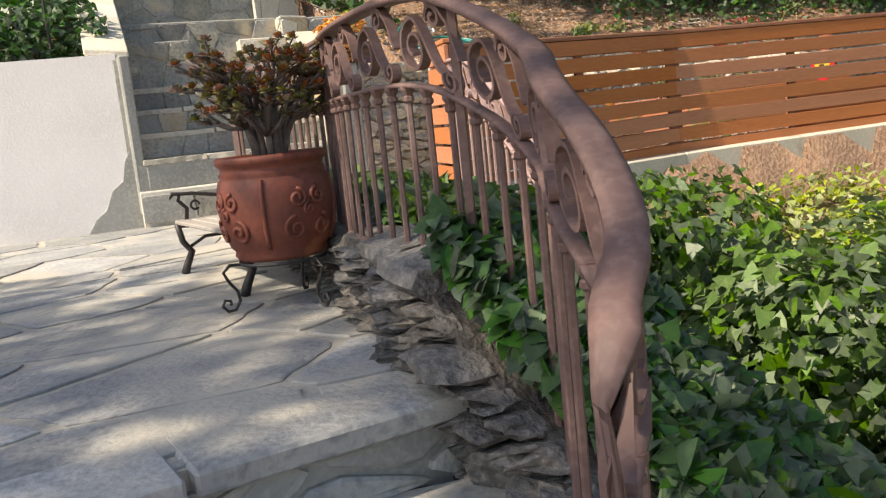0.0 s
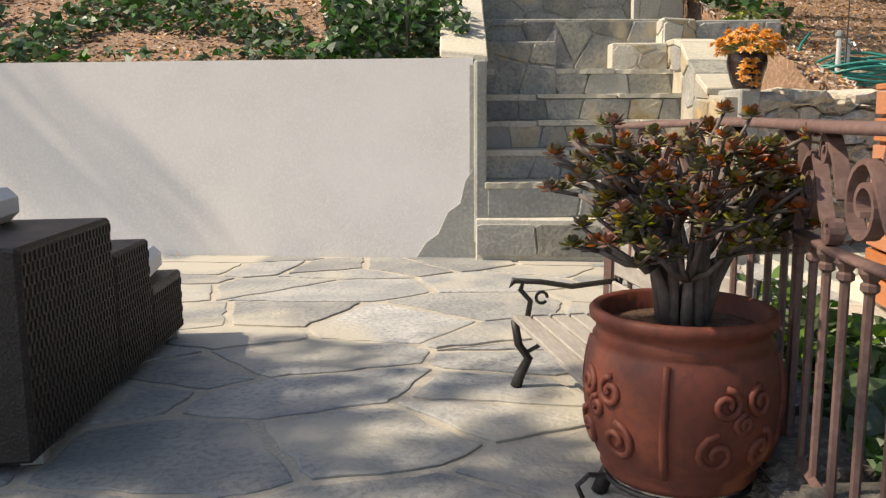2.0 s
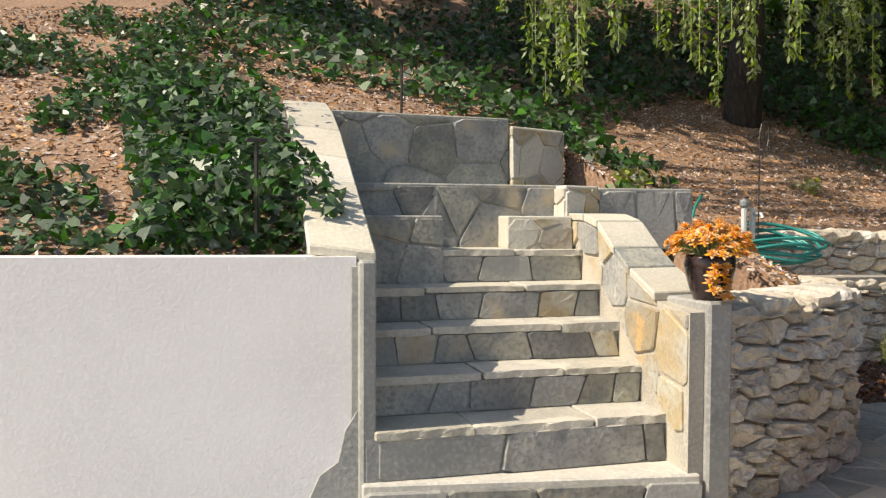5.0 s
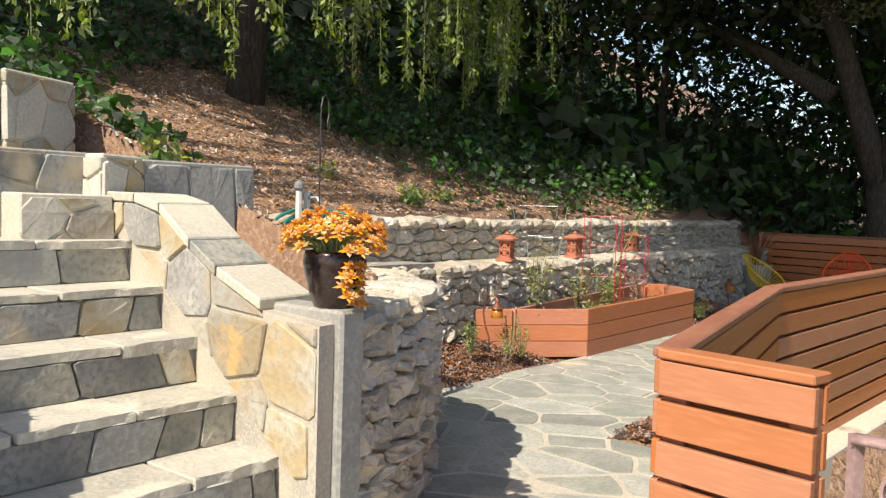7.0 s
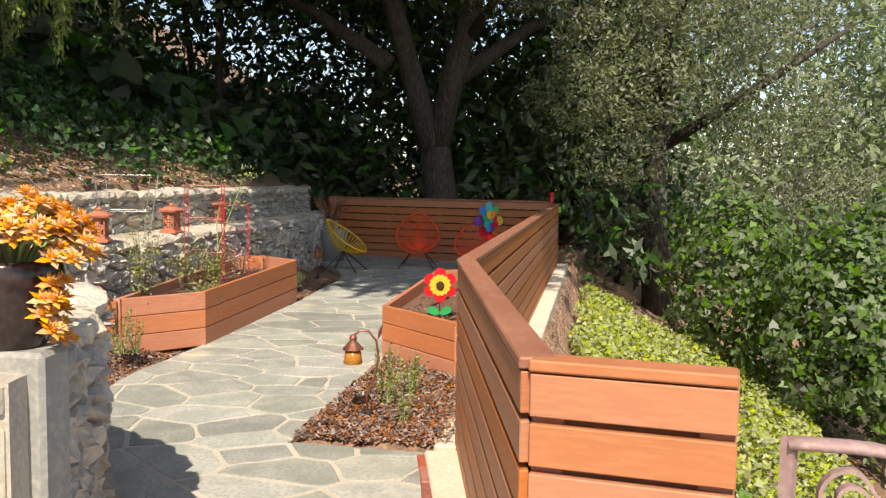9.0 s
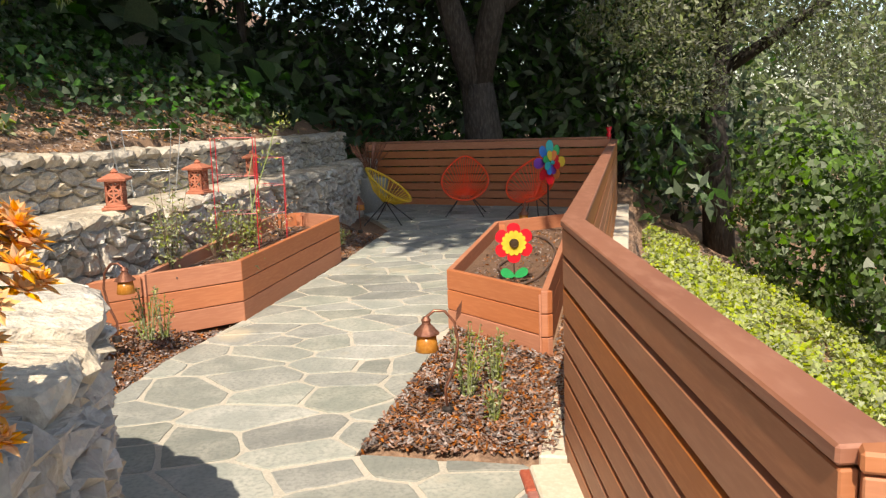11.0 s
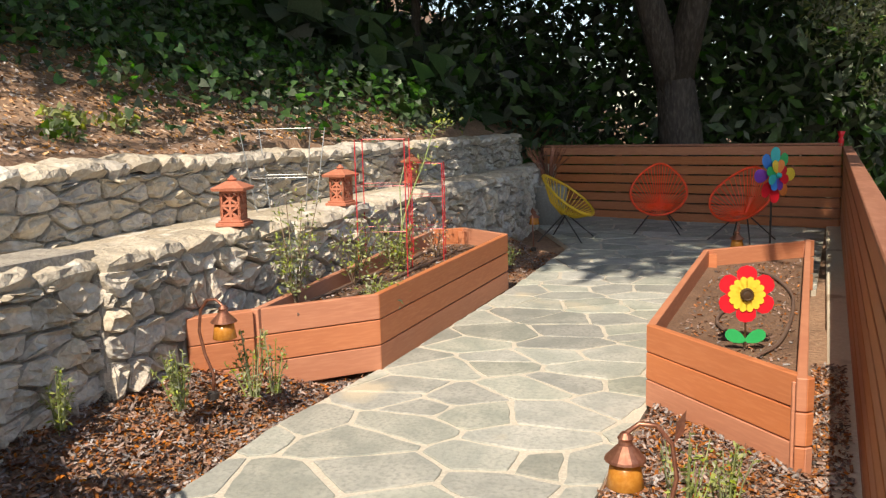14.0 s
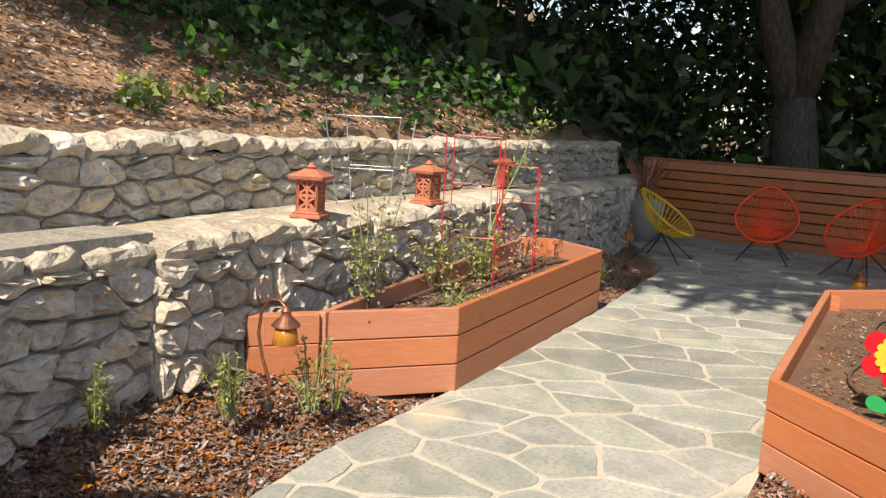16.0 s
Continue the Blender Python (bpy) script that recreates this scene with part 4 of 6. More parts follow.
# ---- urn with its jade plant ----
def urn():
    x, y = 1.665, 3.12
    th = thing("plant_stand", "black wrought iron plant stand with scrolled feet", "plant stand", (x, y, 0.0))
    bm = bmesh.new()
    tube(bm, [(0.15 * math.cos(a), 0.15 * math.sin(a), 0.165) for a in np.linspace(0, 2 * math.pi, 24, endpoint=False)], 0.006, 6, True)
    part("ring", bm, "black", th)
    for a in (175, 285, 50):
        bm = bmesh.new()
        prof = [(0.15, 0.165), (0.19, 0.168), (0.215, 0.145), (0.2, 0.11), (0.175, 0.075), (0.17, 0.04), (0.19, 0.012), (0.215, 0.01), (0.232, 0.03), (0.222, 0.05), (0.203, 0.045), (0.203, 0.03)]
        c, s = math.cos(radians(a)), math.sin(radians(a))
        tube(bm, [(r * c, r * s, z) for r, z in prof], 0.006, 6)
        part("leg", bm, "black", th)
    u = thing("planter_urn", "large round terracotta urn with raised scroll relief on an iron stand", "planter", (x, y, 0.172), 12)
    prof = [(0.12, 0.0), (0.15, 0.004), (0.162, 0.02), (0.158, 0.035), (0.172, 0.05), (0.192, 0.11), (0.2, 0.18), (0.197, 0.235), (0.186, 0.28), (0.178, 0.29), (0.184, 0.298), (0.176, 0.31), (0.178, 0.325), (0.19, 0.335), (0.192, 0.352), (0.184, 0.36), (0.168, 0.355), (0.165, 0.3), (0.16, 0.29)]
    bm = bmesh.new()
    lathe(bm, prof, 40)
    part("body", bm, "clay", u, smooth=True)
    rr = lambda z: float(np.interp(z, [p[1] for p in prof[:11]], [p[0] for p in prof[:11]]))
    for k in range(4):
        bm = bmesh.new()
        for j, (da, dz, r0, sense) in enumerate(((-0.26, 0.11, 0.042, 1), (0.26, 0.11, 0.042, -1), (-0.2, 0.21, 0.032, -1), (0.2, 0.21, 0.032, 1), (0.0, 0.17, 0.022, 1))):
            pts = spiral(0, 0, r0, 1.4, math.radians(90), sense, 16)
            line = []
            for pa, pz in pts:
                z = dz + pz
                a = k * math.pi / 2 + da + pa / 0.195
                line.append(((rr(z) + 0.001) * math.cos(a), (rr(z) + 0.001) * math.sin(a), z))
            tube(bm, line, 0.008, 5)
        a = k * math.pi / 2 + math.pi / 4
        tube(bm, [((rr(z) + 0.001) * math.cos(a), (rr(z) + 0.001) * math.sin(a), z) for z in np.linspace(0.05, 0.28, 8)], 0.009, 5)
        part("relief", bm, "clay", u, smooth=True)
    bm = bmesh.new()
    lathe(bm, [(0.165, 0.30), (0.165, 0.318), (0.08, 0.325), (0.01, 0.328)], 20)
    part("soil", bm, "soil", u)
    # plant
    rng = random.Random(21)
    p = thing("jade_plant", "bushy jade plant with red tinged leaves and grey stems", "plant", (x, y, 0.49))
    tips = []
    for k in range(14):
        a = k * 0.45 + rng.uniform(-0.3, 0.3)
        rad = rng.uniform(0.03, 0.12)
        h = rng.uniform(0.1, 0.26)
        base = Vector((0.04 * math.cos(a), 0.04 * math.sin(a), 0.0))
        knee = Vector((rad * math.cos(a), rad * math.sin(a), h))
        bm = bmesh.new()
        tube(bm, [base, base.lerp(knee, 0.5) + Vector((0, 0, 0.02)), knee], 0.014, 7, r1=0.009)
        for j in range(8):
            b = a + rng.uniform(-1.1, 1.1)
            d = rng.uniform(0.07, 0.15)
            el = rng.uniform(-0.3, 1.3)
            e = knee + Vector((d * math.cos(b) * math.cos(el), d * math.sin(b) * math.cos(el), d * math.sin(el) * 1.1 + 0.03))
            tube(bm, [knee, knee.lerp(e, 0.5) + Vector((0, 0, -0.012)), e], 0.008, 5, r1=0.005)
            tips.append(e)
            for q in range(2):
                b2 = b + rng.uniform(-1, 1)
                e2 = e + Vector((0.06 * math.cos(b2), 0.06 * math.sin(b2), rng.uniform(-0.01, 0.06)))
                tube(bm, [e, e2], 0.005, 4, r1=0.004)
                tips.append(e2)
        part("stem", bm, "jade_stem", p, smooth=True)
    for mname, pick in (("jade", 0), ("jade_red", 1)):
        vs, fs = [], []
        for ti, t in enumerate(tips):
            red = rng.random() < (0.45 if t.z > 0.25 else 0.25)
            if int(red) != pick:
                continue
            for j in range(13):
                a = j * 2.4
                el = 1.35 - j * 0.13
                d = Vector((math.cos(a) * math.cos(el), math.sin(a) * math.cos(el), math.sin(el)))
                s = d.cross(Vector((0, 0, 1))).normalized()
                n = s.cross(d)
                sz = rng.uniform(0.014, 0.022)
                o = t + d * 0.004
                b0 = len(vs)
                for u_, v_, w_ in ((0, 0, 0), (0.45, 0.42, 0), (0.95, 0.46, 0.05), (1.2, 0, 0.12), (0.95, -0.46, 0.05), (0.45, -0.42, 0), (0.65, 0, 0.2), (0.65, 0, -0.12)):
                    vs.append(o + d * sz * u_ + s * sz * v_ + n * sz * w_)
                for q in range(6):
                    fs += [(b0 + q, b0 + (q + 1) % 6, b0 + 6), (b0 + (q + 1) % 6, b0 + q, b0 + 7)]
        raw("foliage", vs, fs, mname, p, "fleshy green leaves" if not pick else "fleshy red edged leaves", "stuff")


# ---- bench and wicker chair ----
def bench():
    th = thing("bench", "low bench with weathered grey slats and black iron ends", "bench", (1.74, 3.82, 0.0), 0)
    for k in range(5):
        bm = bmesh.new()
        box(bm, -0.155 + k * 0.066, -0.155 + k * 0.066 + 0.056, -0.44, 0.44, 0.232, 0.25, 0.004)
        part("slat", bm, "wood_grey", th)
    for k in range(3):
        bm = bmesh.new()
        box(bm, 0.19 + 0.018 * k, 0.205 + 0.018 * k, -0.44, 0.44, 0.30 + 0.075 * k, 0.36 + 0.075 * k, 0.004)
        part("back_slat", bm, "wood_grey", th)
    for sy in (-0.42, 0.42):
        bm = bmesh.new()
        tube(bm, [(-0.15, sy, 0.235), (-0.135, sy, 0.15), (-0.10, sy, 0.1), (-0.13, sy, 0.04), (-0.145, sy, 0.0)], 0.014, 6, r1=0.02)
        tube(bm, [(0.16, sy, 0.235), (0.15, sy, 0.12), (0.19, sy, 0.0)], 0.014, 6)
        tube(bm, [(-0.15, sy, 0.225), (0.0, sy, 0.215), (0.2, sy, 0.24), (0.25, sy, 0.52)], 0.012, 6)
        tube(bm, [(-0.11, sy, 0.12), (-0.03, sy, 0.16), (0.06, sy, 0.16), (0.15, sy, 0.13)], 0.008, 5)
        part("end_frame", bm, "black", th, "", smooth=True)
        bm = bmesh.new()
        tube(bm, [(-0.105, sy, 0.24), (-0.095, sy, 0.3), (-0.13, sy, 0.34), (-0.12, sy, 0.37), (-0.155, sy, 0.375), (-0.165, sy, 0.355), (-0.15, sy, 0.372), (-0.06, sy, 0.365), (0.05, sy, 0.345), (0.21, sy, 0.36)], 0.010, 6)
        tube(bm, [(0.02 * math.cos(a) - 0.055, sy, 0.31 + 0.02 * math.sin(a)) for a in np.linspace(0, 5.6, 10)], 0.006, 5)
        part("arm", bm, "black", th, smooth=True)


def wicker_chair():
    th = thing("lounge_chair", "dark brown wicker lounge chair with white cushions", "armchair", (-0.35, 4.5, 0.0))
    sx = lambda y: 0.37 - 0.13 * (0.7 - y) + 0.35
    for name, y0, y1, z in (("seat_base", 0.3, 0.70, 0.285), ("arm", -0.08, 0.292, 0.475), ("back", -0.75, -0.088, 0.60)):
        bm = bmesh.new()
        prism(bm, [(-0.75, y0), (sx(y0), y0), (sx(y1), y1), (-0.75, y1)], 0.03, lambda x, y: z, 0.01)
        ob = part(name, bm, "wicker", th)
        bm = bmesh.new()
        n = int((y1 - y0) / 0.014)
        for i in range(n):
            yy = y0 + 0.012 + (y1 - y0 - 0.02) * i / n
            for j in range(int((z - 0.05) / 0.03)):
                off = 0.003 if (i + j) % 2 else 0.0
                box(bm, sx(yy) - 0.002, sx(yy) + 0.002 + off, yy, yy + 0.009, 0.045 + j * 0.03, 0.045 + j * 0.03 + 0.026)
        part("weave", bm, "wicker", ob, kind="stuff")
    bm = bmesh.new()
    box(bm, -0.7, 0.655, 0.305, 0.66, 0.287, 0.40, 0.03)
    part("seat_cushion", bm, "cushion", th)
    bm = bmesh.new()
    box(bm, -0.7, 0.36, -0.66, -0.12, 0.602, 0.71, 0.03)
    part("back_cushion", bm, "cushion", th)
    for y in (0.62, -0.68):
        bm = bmesh.new()
        box(bm, sx(y) - 0.07, sx(y) - 0.005, y, y + 0.05, 0.0, 0.034, 0.003)
        part("foot", bm, "steel", th)


# ---- raised beds ----
def bed(label, poly, z0, z1, soil_z, n=3, t=0.04):
    c = Vector((sum(p[0] for p in poly) / len(poly), sum(p[1] for p in poly) / len(poly), 0))
    zb = z0(c.x)
    th = thing("raised_bed", label, "planter", (c.x, c.y, zb - 0.02))
    inv = Matrix.Translation((-c.x, -c.y, -(zb - 0.02)))
    m = len(poly)
    for i in range(m):
        a, b = Vector((*poly[i], 0)), Vector((*poly[(i + 1) % m], 0))
        d = (b - a).normalized()
        nrm = Vector((d.y, -d.x, 0))
        for k in range(n):
            ha, hb = (z1(a.x) - z0(a.x)) / n, (z1(b.x) - z0(b.x)) / n
            za, zb2 = z0(a.x) + ha * (k + 0.5), z0(b.x) + hb * (k + 0.5)
            bm = bmesh.new()
            off = -nrm * t / 2
            beam(bm, (a.x + off.x, a.y + off.y, za), (b.x + off.x, b.y + off.y, zb2), t, ha - 0.005, 0.004)
            bmesh.ops.transform(bm, matrix=inv, verts=bm.verts)
            part("board", bm, "planter", th)
        p = a + (d + (Vector((*poly[i - 1], 0)) - a).normalized()).normalized() * 0.075
        bm = bmesh.new()
        box(bm, p.x - 0.03, p.x + 0.03, p.y - 0.03, p.y + 0.03, z0(a.x), z1(a.x) - 0.03, 0.003)
        bmesh.ops.transform(bm, matrix=inv, verts=bm.verts)
        part("corner_post", bm, "planter", th)
    ins = [((q[0] - c.x) * 0.985, (q[1] - c.y) * 0.975) for q in poly]
    bm = bmesh.new()
    prism(bm, ins, 0.02, soil_z - zb + 0.02)
    part("soil", bm, "soil", th, "dark brown soil with drip line")
    return th


def beds():
    bed("raised planter bed of red brown boards filled with herbs", [(7.93, 8.22), (8.60, 7.37), (10.98, 7.0), (11.35, 7.45), (11.2, 7.72), (8.15, 7.95)], lambda x: 0.092 + 0.014 * (x - 8.6), lambda x: 0.55 + 0.022 * (x - 8.6), 0.47)
    bed("raised planter bed of red brown boards beside the fence", [(8.17, 5.87), (7.38, 5.27), (11.1, 4.62), (10.55, 5.46)], lambda x: 0.10 + 0.016 * (x - 8), lambda x: 0.515 + 0.012 * (x - 8), 0.42)
    pts = [(8.2, 5.4), (8.6, 5.55), (9.2, 5.35), (9.9, 5.25), (10.4, 5.1), (9.6, 4.98), (8.8, 5.1), (8.2, 5.25), (7.95, 5.38)]
    for name, pp, z in (("drip_line", pts, 0.437), ("drip_line", [(8.3, 7.75), (8.9, 7.6), (9.8, 7.5), (10.6, 7.4), (11.0, 7.3)], 0.487), ("drip_line", [(8.25, 7.85), (9.0, 7.78), (10.0, 7.68), (10.9, 7.6)], 0.487)):
        bm = bmesh.new()
        ps = smooth_path(pp, 2)
        tube(bm, [(x, y, z + 0.004 * math.sin(9 * x)) for x, y in ps], 0.009, 6)
        tagged(part(name, bm, "drip", None, "brown irrigation drip line lying on soil"), category="hose")


# ---- ornaments ----
def pagoda(x, y, z, rz, label):
    th = thing("garden_lantern", label, "lantern", (x, y, z), rz, "pagoda lanterns on the wall")
    bm = bmesh.new()
    box(bm, -0.085, 0.085, -0.085, 0.085, 0.0, 0.022, 0.004)
    box(bm, -0.072, 0.072, -0.072, 0.072, 0.022, 0.035, 0.003)
    part("base", bm, "tile_clay", th)
    for s in range(4):
        m = Matrix.Rotation(s * math.pi / 2, 4, "Z")
        bm = bmesh.new()
        for a, b, c, d in ((-0.06, -0.045, 0.035, 0.205), (0.045, 0.06, 0.035, 0.205), (-0.045, 0.045, 0.035, 0.055), (-0.045, 0.045, 0.19, 0.205), (-0.045, 0.045, 0.112, 0.128), (-0.007, 0.007, 0.055, 0.112), (-0.007, 0.007, 0.128, 0.19)):
            box(bm, a, b, -0.06, -0.048, c, d, 0.0, m)
        for zc in (0.083, 0.159):
            for q in (1, -1):
                beam(bm, m @ Vector((-0.04, -0.054, zc - 0.027 * q)), m @ Vector((0.04, -0.054, zc + 0.027 * q)), 0.01, 0.012)
        part("side_panel", bm, "tile_clay", th)
    bm = bmesh.new()
    lo = [bm.verts.new((a * 0.092, b * 0.092, 0.205)) for a, b in ((-1, -1), (1, -1), (1, 1), (-1, 1))]
    mid = [bm.verts.new((a * 0.098, b * 0.098, 0.222)) for a, b in ((-1, -1), (1, -1), (1, 1), (-1, 1))]
    hi = [bm.verts.new((a * 0.03, b * 0.03, 0.258)) for a, b in ((-1, -1), (1, -1), (1, 1), (-1, 1))]
    for p, q in ((lo, mid), (mid, hi)):
        for k in range(4):
            bm.faces.new((p[k], p[(k + 1) % 4], q[(k + 1) % 4], q[k]))
    bm.faces.new(lo[::-1])
    bm.faces.new(hi)
    lathe(bm, [(0.022, 0.258), (0.03, 0.268), (0.018, 0.278), (0.006, 0.292)], 8)
    part("roof", bm, "tile_clay", th)


def path_lamp(x, y, z, rz, label, h=0.5):
    th = thing("path_lamp", label, "garden lamp", (x, y, z), rz, "path lamps")
    k = h / 0.5
    bm = bmesh.new()
    tube(bm, [(0, 0, 0), (0.01, 0, 0.12 * k), (-0.035, 0, 0.22 * k), (-0.06, 0, 0.33 * k), (-0.045, 0, 0.43 * k), (0.0, 0, 0.485 * k), (0.05, 0, 0.49 * k), (0.085, 0, 0.465 * k), (0.09, 0, 0.45 * k)], 0.0075, 6)
    part("stem", bm, "copper", th, smooth=True)
    bm = bmesh.new()
    lathe(bm, [(0.028, 0.0), (0.03, 0.03), (0.016, 0.04)], 10)
    part("stake", bm, "black", th)
    bm = bmesh.new()
    c = (0.09, 0, 0)
    lathe(bm, [(0.062, 0.385 * k), (0.06, 0.392 * k), (0.022, 0.43 * k), (0.02, 0.44 * k), (0.024, 0.45 * k), (0.012, 0.465 * k)], 18, c)
    part("cap", bm, "copper", th, "hammered copper cap", smooth=False)
    bm = bmesh.new()
    lathe(bm, [(0.052, 0.305 * k), (0.056, 0.308 * k), (0.043, 0.388 * k), (0.04, 0.388 * k)], 18, c)
    part("shade", bm, "amber", th, "amber glass shade", smooth=True)
    vs = [(-0.05, 0, 0.43 * k), (-0.075, 0.018, 0.47 * k), (-0.085, 0.0, 0.53 * k), (-0.06, -0.018, 0.485 * k), (-0.068, 0.004, 0.48 * k)]
    bm = bmesh.new()
    v = [bm.verts.new(p) for p in vs]
    for a, b in ((0, 1), (1, 2), (2, 3), (3, 0)):
        bm.faces.new((v[a], v[b], v[4]))
    part("leaf", bm, "copper", th)


def petal_disc(bm, n, r0, r1, w, m, dz=0.0, thick=0.003, phase=0.0):
    for k in range(n):
        a = phase + 2 * math.pi * k / n
        pts = []
        for i in range(12):
            q = 2 * math.pi * i / 12
            pts.append(((r0 + r1) / 2 + (r1 - r0) / 2 * math.cos(q), w * math.sin(q) * (1 + 0.25 * math.cos(q))))
        lo, hi = [], []
        for u, v in pts:
            x, z = u * math.cos(a) - v * math.sin(a), u * math.sin(a) + v * math.cos(a)
            lo.append(bm.verts.new(m @ Vector((x, dz, z))))
            hi.append(bm.verts.new(m @ Vector((x, dz - thick, z))))
        bm.faces.new(lo)
        bm.faces.new(hi[::-1])
        for i in range(12):
            bm.faces.new((lo[i], lo[(i + 1) % 12], hi[(i + 1) % 12], hi[i]))


def flower_ornament():
    th = thing("flower_ornament", "red plastic sunflower ornament with green leaves standing in soil", "garden ornament", (8.11, 5.42, 0.418), -85)
    I = Matrix.Translation((0, 0, 0.27))
    bm = bmesh.new()
    petal_disc(bm, 6, 0.03, 0.135, 0.045, I, 0.0, 0.004, math.pi / 2)
    part("petals", bm, "petal_red", th, "six round red petals")
    bm = bmesh.new()
    petal_disc(bm, 14, 0.02, 0.085, 0.017, I, -0.008)
    part("inner_petals", bm, "plastic_yellow", th, "yellow inner petals")
    bm = bmesh.new()
    lathe(bm, [(0.031, 0.0), (0.031, 0.012), (0.024, 0.022), (0.02, 0.018), (0.01, 0.02)], 20)
    bmesh.ops.transform(bm, matrix=I @ Matrix.Translation((0, -0.01, 0)) @ Matrix.Rotation(math.pi / 2, 4, "X"), verts=bm.verts)
    part("centre", bm, "plastic_brown", th, "brown round centre")
    bm = bmesh.new()
    tube(bm, [(0, 0.004, 0.0), (0, 0.006, 0.27)], 0.005, 6)
    part("stem", bm, "plastic_brown", th)
    for s in (-1, 1):
        bm = bmesh.new()
        petal_disc(bm, 1, 0.0, 0.1, 0.03, Matrix.Translation((0, 0, 0.045)), 0, 0.003, 0.45 if s > 0 else math.pi - 0.45)
        part("leaf", bm, "plastic_green", th, "green plastic leaf")


def pinwheel():
    th = thing("pinwheel", "rainbow pinwheel with layered petals on a dark pole", "garden ornament", (11.55, 4.84, 0.17), -50)
    bm = bmesh.new()
    tube(bm, [(0, 0.03, 0.0), (0, 0.03, 0.9)], 0.009, 6)
    part("pole", bm, "black", th)
    cols = ["plastic_green", "plastic_yellow", "plastic_orange", "petal_red", "petal_red", "plastic_purple", "plastic_blue", "plastic_teal"]
    for ring, (r0, r1, w, dz) in enumerate(((0.07, 0.235, 0.055, 0.0), (0.02, 0.135, 0.04, -0.03))):
        for k in range(8):
            bm = bmesh.new()
            petal_disc(bm, 1, r0, r1, w, Matrix.Translation((0, dz, 0.86)) @ Matrix.Rotation(0.15 * (k % 2), 4, "Z"), 0, 0.003, math.pi / 2 - 2 * math.pi * (k + 0.5 * ring) / 8)
            part("petal", bm, cols[(k + 7 + 3 * ring) % 8], th)
    bm = bmesh.new()
    lathe(bm, [(0.025, 0), (0.02, 0.02), (0.005, 0.026)], 12)
    bmesh.ops.transform(bm, matrix=Matrix.Translation((0, -0.04, 0.86)) @ Matrix.Rotation(math.pi / 2, 4, "X"), verts=bm.verts)
    part("hub", bm, "plastic_teal", th)


def cord_chair(x, y, rz, cord, label, tilt=35, r=0.36):
    th = thing("cord_chair", label, "chair", (x, y, 0.045 + 0.013 * (x - 5)), rz, "round cord chairs on the patio")
    base = Vector((0, 0.06, 0.3))
    m = Matrix.Translation((0, 0, 0.50)) @ Matrix.Rotation(radians(tilt), 4, "X")
    rim = []
    for i in range(40):
        a = 2 * math.pi * i / 40
        k = 1.12 if math.sin(a) > 0 else 0.92
        rim.append(m @ Vector((r * math.cos(a) * (1 - 0.34 * max(0, math.sin(a)) ** 1.5), r * math.sin(a) * k, 0)))
    bm = bmesh.new()
    tube(bm, rim, 0.015, 6, True)
    part("rim", bm, cord, th, smooth=True)
    bm = bmesh.new()
    tube(bm, [base + Vector((0.05 * math.cos(a), 0.05 * math.sin(a), 0)) for a in np.linspace(0, 2 * math.pi, 14, endpoint=False)], 0.008, 5, True)
    part("seat_ring", bm, cord, th)
    for i in range(40):
        a = 2 * math.pi * i / 40
        e = base + Vector((0.05 * math.cos(a), 0.05 * math.sin(a), 0))
        mid = rim[i].lerp(e, 0.55) - m.to_3x3() @ Vector((0, 0, 0.05))
        bm = bmesh.new()
        tube(bm, [rim[i], mid, e], 0.0058, 4)
        part("cord", bm, cord, th)
    for s in (-1, 1):
        for q in (-1, 1):
            bm = bmesh.new()
            tube(bm, [(s * 0.05, 0.06, 0.3), (s * 0.27, q * 0.26 + 0.04, 0.0)], 0.008, 6)
            part("leg", bm, "black", th)


def cage(x, y, z, w, h, levels, material, label, taper=0.0, rz=10):
    th = thing("plant_cage", label, "plant support", (x, y, z), rz)
    for sx in (-1, 1):
        for sy in (-1, 1):
            bm = bmesh.new()
            tube(bm, [(sx * w / 2 * (1 - taper), sy * w / 2 * (1 - taper), 0), (sx * w / 2, sy * w / 2, h)], 0.004, 5)
            part("upright", bm, material, th)
    for k in range(levels):
        q = (k + 1) / levels
        ww = w / 2 * (1 - taper * (1 - q))
        bm = bmesh.new()
        zz = h * q - 0.002
        tube(bm, [(-ww, -ww, zz), (ww, -ww, zz), (ww, ww, zz), (-ww, ww, zz)], 0.0035, 5, True)
        part("hoop", bm, material, th)


